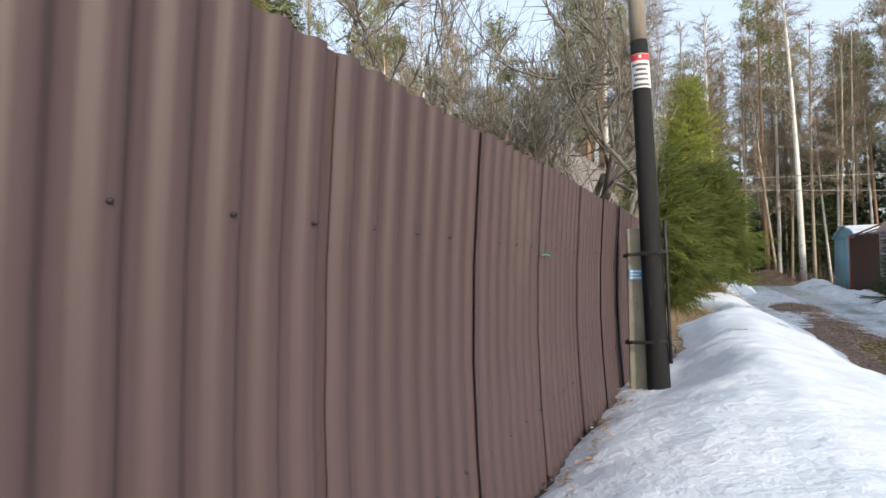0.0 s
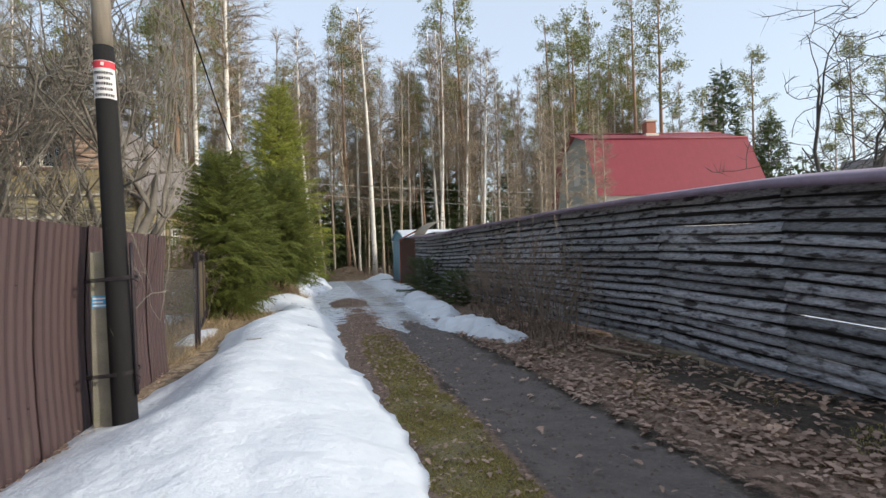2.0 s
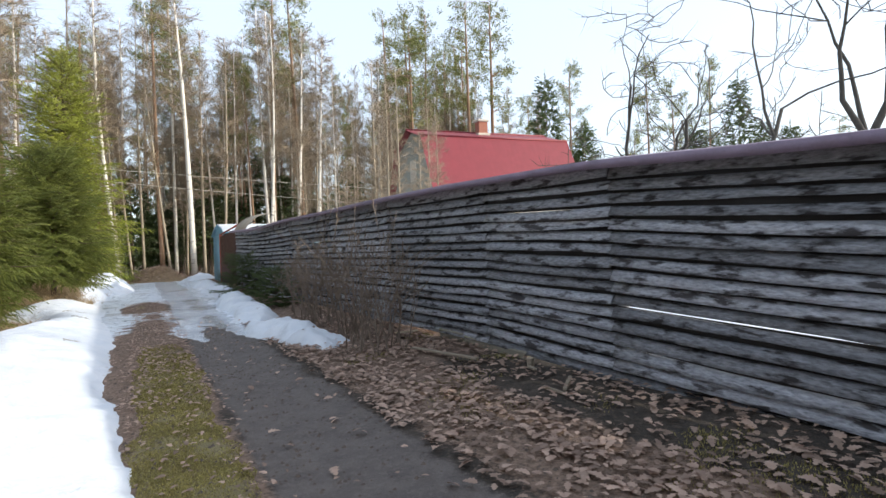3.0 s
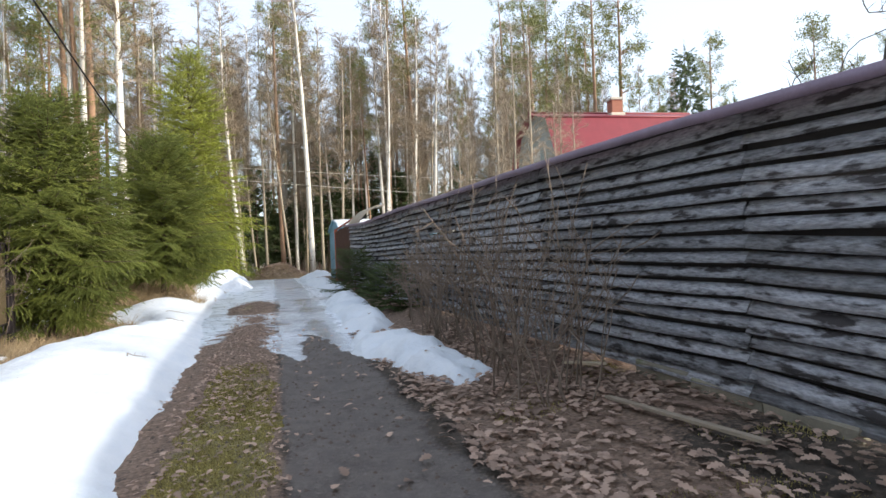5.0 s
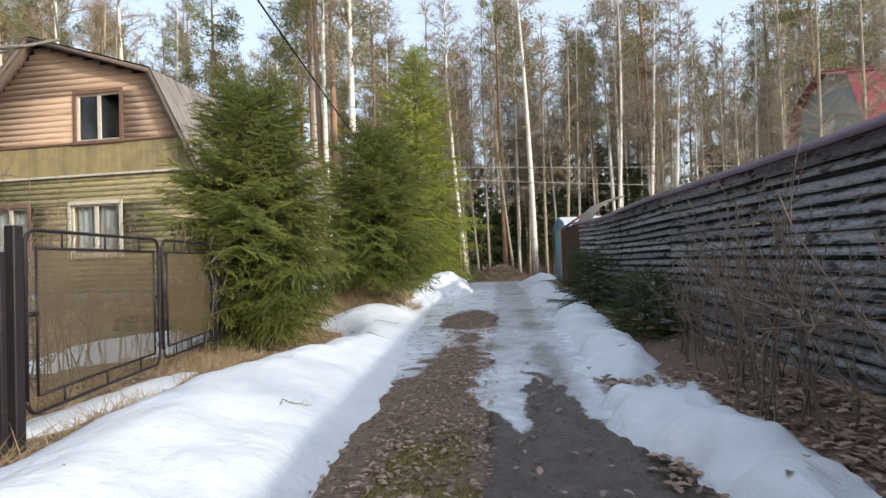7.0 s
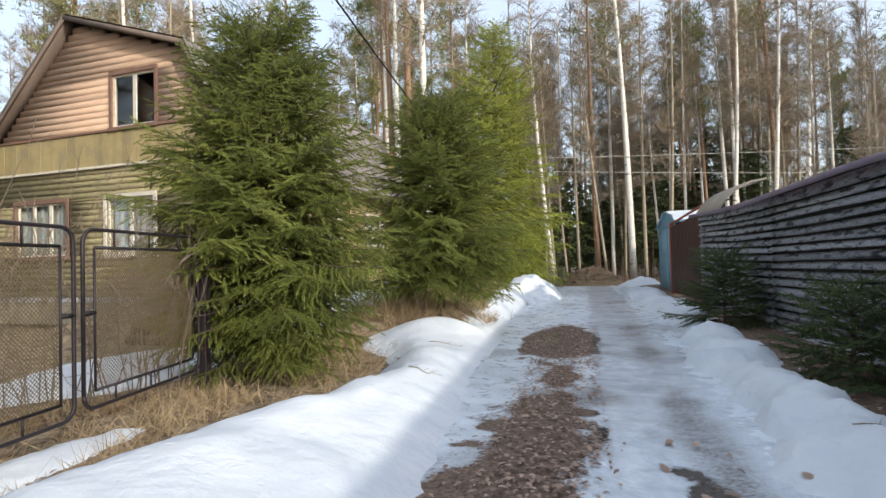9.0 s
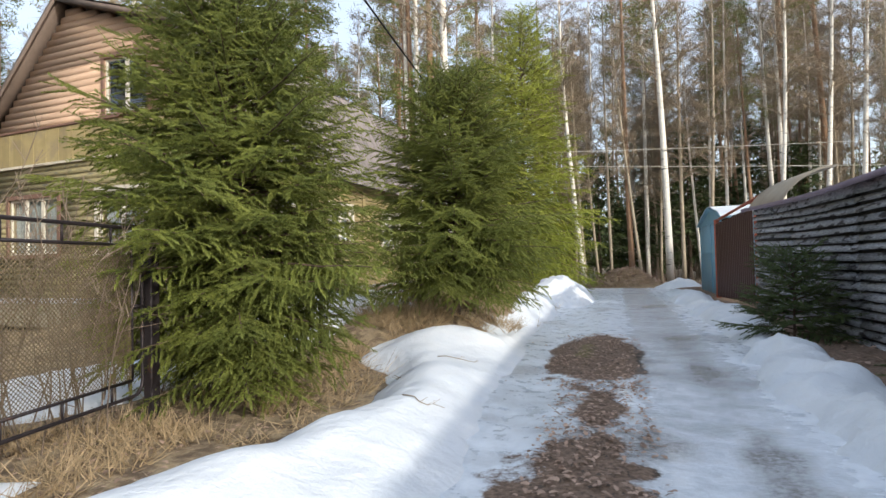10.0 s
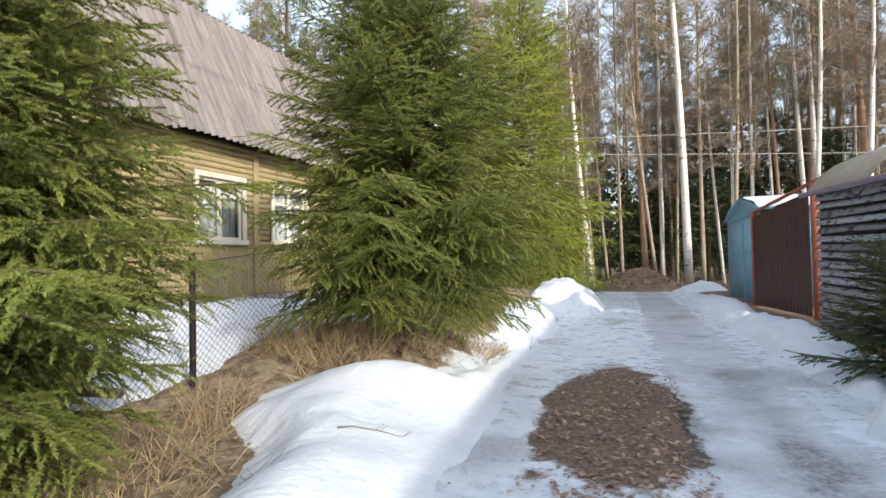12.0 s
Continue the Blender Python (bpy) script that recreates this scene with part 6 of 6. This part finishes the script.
def make_mound():
    X, Y, f = grid(-1, 1, -1, 1, 0.05)
    Z = mound_z(X, Y)
    s = Soup()
    s.add(np.stack([3.05 + 2.0 * X, 39.6 + 1.5 * Y, Z], -1).reshape(-1, 3), f)
    tagged(s.make("soil_mound", M_SOIL, smooth=True), "brown heap of soil and dead leaves at the lane's end", "mound")
    rs = np.random.RandomState(5)
    s = Soup()
    X = rs.uniform(-9, 0.6, 1500)
    Y = rs.uniform(38.5, 45, 1500)
    dd = rs.normal(0, 0.35, (1500, 3)) + [0, 0, 1]
    blades(s, np.stack([X, Y, 0 * X], 1), dd, rs.uniform(0.2, 0.9, 1500), np.full(1500, 0.012), rs)
    X2 = rs.uniform(4, 26, 2600)
    Y2 = rs.uniform(41, 50, 2600)
    dd = rs.normal(0, 0.3, (2600, 3)) + [0, 0, 1]
    blades(s, np.stack([X2, Y2, 0 * X2], 1), dd, rs.uniform(0.3, 1.8, 2600), np.full(2600, 0.014), rs)
    tagged(s.make("undergrowth", M_SHRUB), "dry leafless undergrowth at the wood's edge", "undergrowth", kind="stuff")


make_mound()


def make_wires():
    s = Soup()
    t = np.linspace(0, 1, 24)
    s.tube(np.stack([-0.9 - 2.4 * t, 5.8 + 34 * t, 7.35 - 1.5 * t - 1.2 * t * (1 - t)], 1), np.full(24, 0.022), 5)
    tagged(s.make("power_cable", M_TAR), "black overhead cable running along the lane", "cable")
    for z0, z1 in ((6.2, 4.5), (6.75, 5.6)):
        s = Soup()
        s.tube(np.stack([-6 + 40 * t, 39 + 0 * t, z0 + 0.5 + (z1 - z0) * 2 * t - 1.2 * t * (1 - t) + 0.9 * t], 1), np.full(24, 0.014), 4)
        tagged(s.make("overhead_wire", M_WHITEPAINT), "thin overhead wire crossing before the wood", "cable", group="overhead wires")


make_wires()

# ---- leaves, grass and twigs on the ground ----
def leaf_shape():
    """A lobed, curled oak leaf about 1 long along +x."""
    n = 9
    x = np.linspace(0, 1, n)
    w = np.array([0.03, 0.18, 0.11, 0.30, 0.17, 0.37, 0.20, 0.24, 0.03])
    z = 0.09 * np.sin(x * 3.1)
    v = np.concatenate([np.stack([x, w, z + 0.16 * w], 1), np.stack([x, 0 * x, z], 1), np.stack([x, -w, z + 0.08 * w], 1)])
    i = np.arange(n - 1)
    return v, np.concatenate([np.stack([i + n, i + n + 1, i + 1, i], 1), np.stack([i + 2 * n, i + 2 * n + 1, i + n + 1, i + n], 1)])


def make_leaves():
    rs = np.random.RandomState(12)
    s = Soup()
    xs, ys = [], []
    for n, (x0, x1), (y0, y1) in ((10500, (3.85, 6.1), (0.5, 13)), (3400, (1.85, 2.75), (7, 17.5)), (800, (1.85, 2.75), (2, 8)), (900, (4.6, 6.0), (13, 25)), (1300, (1.6, 2.8), (17.0, 21)), (260, (2.7, 4.0), (1, 14)), (3000, (-3.0, -0.3), (8, 18)), (160, (-0.8, 1.5), (3, 20)), (420, (1.3, 1.95), (2, 14)), (700, (-1.6, 0.6), (18, 26)), (170, (-0.86, -0.66), (2.2, 8.6))):
        xs.append(rs.uniform(x0, x1, n)), ys.append(rs.uniform(y0, y1, n))
    X, Y = np.concatenate(xs), np.concatenate(ys)
    hs = snow_h(X, Y)
    thin = (X > 5.0) & (Y < 7.0) & (rs.rand(len(X)) < 0.4)   # bare soil by the fence, its colour darkened for the fence's shade
    keep = (hs < 0.0) & (field(X, Y, 1.7, 41, 3) > rs.uniform(-0.75, 0.35, len(X))) | (rs.rand(len(X)) < 0.008) & (Y > 7) | ((X < -0.65) & (Y < 8.6))
    keep &= ~thin
    X, Y, hs = X[keep], Y[keep], hs[keep]
    n = len(X)
    a = rs.uniform(0, 2 * np.pi, n)
    d = np.stack([np.cos(a), np.sin(a), rs.normal(0, 0.18, n)], 1)
    z = ground_z(X, Y) + np.maximum(hs, 0) + 0.018 + rs.uniform(0, 0.025, n)
    scatter(s, leaf_shape(), np.stack([X, Y, z], 1), d, rs.uniform(0.035, 0.085, n) * np.where(X < 3, 0.75, 1.3), rs)
    U, V = rs.uniform(-0.9, 0.9, 900), rs.uniform(-0.95, 0.3, 900)
    U, V = U[np.hypot(U, V) < 0.95], V[np.hypot(U, V) < 0.95]
    a = rs.uniform(0, 2 * np.pi, len(U))
    scatter(s, leaf_shape(), np.stack([3.05 + 2.0 * U, 39.6 + 1.5 * V, mound_z(U, V) + 0.02], 1), np.stack([np.cos(a), np.sin(a), rs.normal(0, 0.4, len(U))], 1), rs.uniform(0.08, 0.17, len(U)), rs)
    tagged(s.make("fallen_leaves", M_DRYLEAF), "curled dead oak leaves strewn on the ground", "leaves", kind="stuff")


def make_grass():
    rs = np.random.RandomState(13)
    s = Soup()
    X = np.concatenate([rs.uniform(-2.6, -0.7, 11000), rs.uniform(-1.9, 0.9, 24000), rs.uniform(-6, -2, 2600), rs.uniform(-1.9, -0.1, 2600)])
    Y = np.concatenate([rs.uniform(8, 16, 11000), rs.uniform(17.8, 27, 24000), rs.uniform(9, 26, 2600), rs.uniform(14.5, 18.5, 2600)])
    clump = field(X, Y, 1.6, 40, 2)
    keep = (snow_h(X, Y) < 0.0) & (clump > -0.12)
    X, Y, clump = X[keep], Y[keep], clump[keep]
    n = len(X)
    dd = np.stack([rs.normal(0.15, 0.55, n), rs.normal(-0.15, 0.55, n), rs.uniform(0.25, 1.0, n)], 1)
    dd /= np.linalg.norm(dd, axis=1)[:, None]
    tall = np.where(Y > 17, 1.25, 0.8)
    blades(s, np.stack([X, Y, ground_z(X, Y) - 0.01], 1), dd, rs.uniform(0.12, 0.40, n) * (1 + 0.5 * clump) * tall, np.full(n, 0.009), rs)
    tagged(s.make("dry_grass", M_DRYGRASS), "flattened straw-coloured dry grass on the verge", "grass", kind="stuff")


def make_clods():
    rs = np.random.RandomState(14)
    s = Soup()
    n = 9000
    X, Y = rs.uniform(1.5, 4.6, n), rs.uniform(1, 22, n)
    keep = (snow_h(X, Y) < 0) & (ground_masks(X, Y)[1] < 0.3)
    P = np.stack([X, Y, ground_z(X, Y)], 1)[keep]
    r = 0.004 + 0.02 * rs.rand(len(P)) ** 3
    base = np.array([(1, 0, 0), (0, 1, 0), (-1, 0, 0), (0, -1, 0), (0, 0, 0.8)], float)
    f = np.array([(0, 1, 4), (1, 2, 4), (2, 3, 4), (3, 0, 4)])
    d = np.stack([rs.normal(0, 1, len(P)), rs.normal(0, 1, len(P)), 0 * r], 1)
    scatter(s, (base, f), P, d, r, rs)
    tagged(s.make("mud_clods", M_CLOD), "small clods of mud and grit on the wheel tracks", "clods", kind="stuff")


def make_twigs():
    rs = np.random.RandomState(21)
    for x, y, a, ln in ((0.35, 17.4, 0.5, 0.55), (0.15, 16.6, 1.9, 0.35), (0.75, 15.3, 0.3, 0.3), (0.4, 8.6, 2.4, 0.3), (1.0, 11.2, 0.8, 0.25), (4.5, 10.6, 1.2, 0.35), (4.35, 13.9, 0.2, 0.3), (0.1, 13.2, 2.0, 0.4)):
        s = Soup()
        q = np.linspace(0, 1, 6)
        X, Y = x + math.cos(a) * ln * q + 0.03 * rs.normal(0, 1, 6), y + math.sin(a) * ln * q + 0.03 * rs.normal(0, 1, 6)
        P = np.stack([X, Y, ground_z(X, Y) + np.maximum(snow_h(X, Y), 0) + 0.022], 1)
        s.tube(P, 0.006 * (1 - 0.7 * q), 4)
        for k in (2, 3, 4):
            s.tube([P[k], P[k] + [0.09 * math.cos(a + 0.8), 0.09 * math.sin(a + 0.8), 0.02]], [0.003, 0.0015], 4)
        tagged(s.make("fallen_twig", M_TWIG), "thin brown fallen twig lying on the snow", "twig", group="twigs on the snow")


make_twigs()
make_leaves()
make_grass()
make_clods()


def make_moss():
    rs = np.random.RandomState(15)
    n = 170000
    X, Y = rs.uniform(1.85, 2.75, n), rs.uniform(1.5, 13, n)
    keep = (ground_masks(X, Y)[2] > 0.5) & (snow_h(X, Y) < 0) & (field(X, Y, 3.2, 50) > rs.uniform(-0.6, 0.2, n))
    X, Y = X[keep], Y[keep]
    dd = rs.normal(0, 0.5, (len(X), 3)) + [0, 0, 1]
    dd /= np.linalg.norm(dd, axis=1)[:, None]
    U, V = rs.uniform(4.3, 6.0, 60000), rs.uniform(1.5, 9, 60000)
    keep = field(U, V, 1.5, 51) > rs.uniform(0.05, 0.6, len(U))
    U, V = U[keep], V[keep]
    X, Y = np.concatenate([X, U]), np.concatenate([Y, V])
    dd = np.concatenate([dd, rs.normal(0, 0.35, (len(U), 3)) + [0, 0, 1]])
    s = Soup()
    blades(s, np.stack([X, Y, ground_z(X, Y)], 1), dd, rs.uniform(0.006, 0.022, len(X)), np.full(len(X), 0.009), rs)
    tagged(s.make("moss", M_MOSS), "yellow-green moss on the lane and by the fence", "moss", kind="stuff")


make_moss()
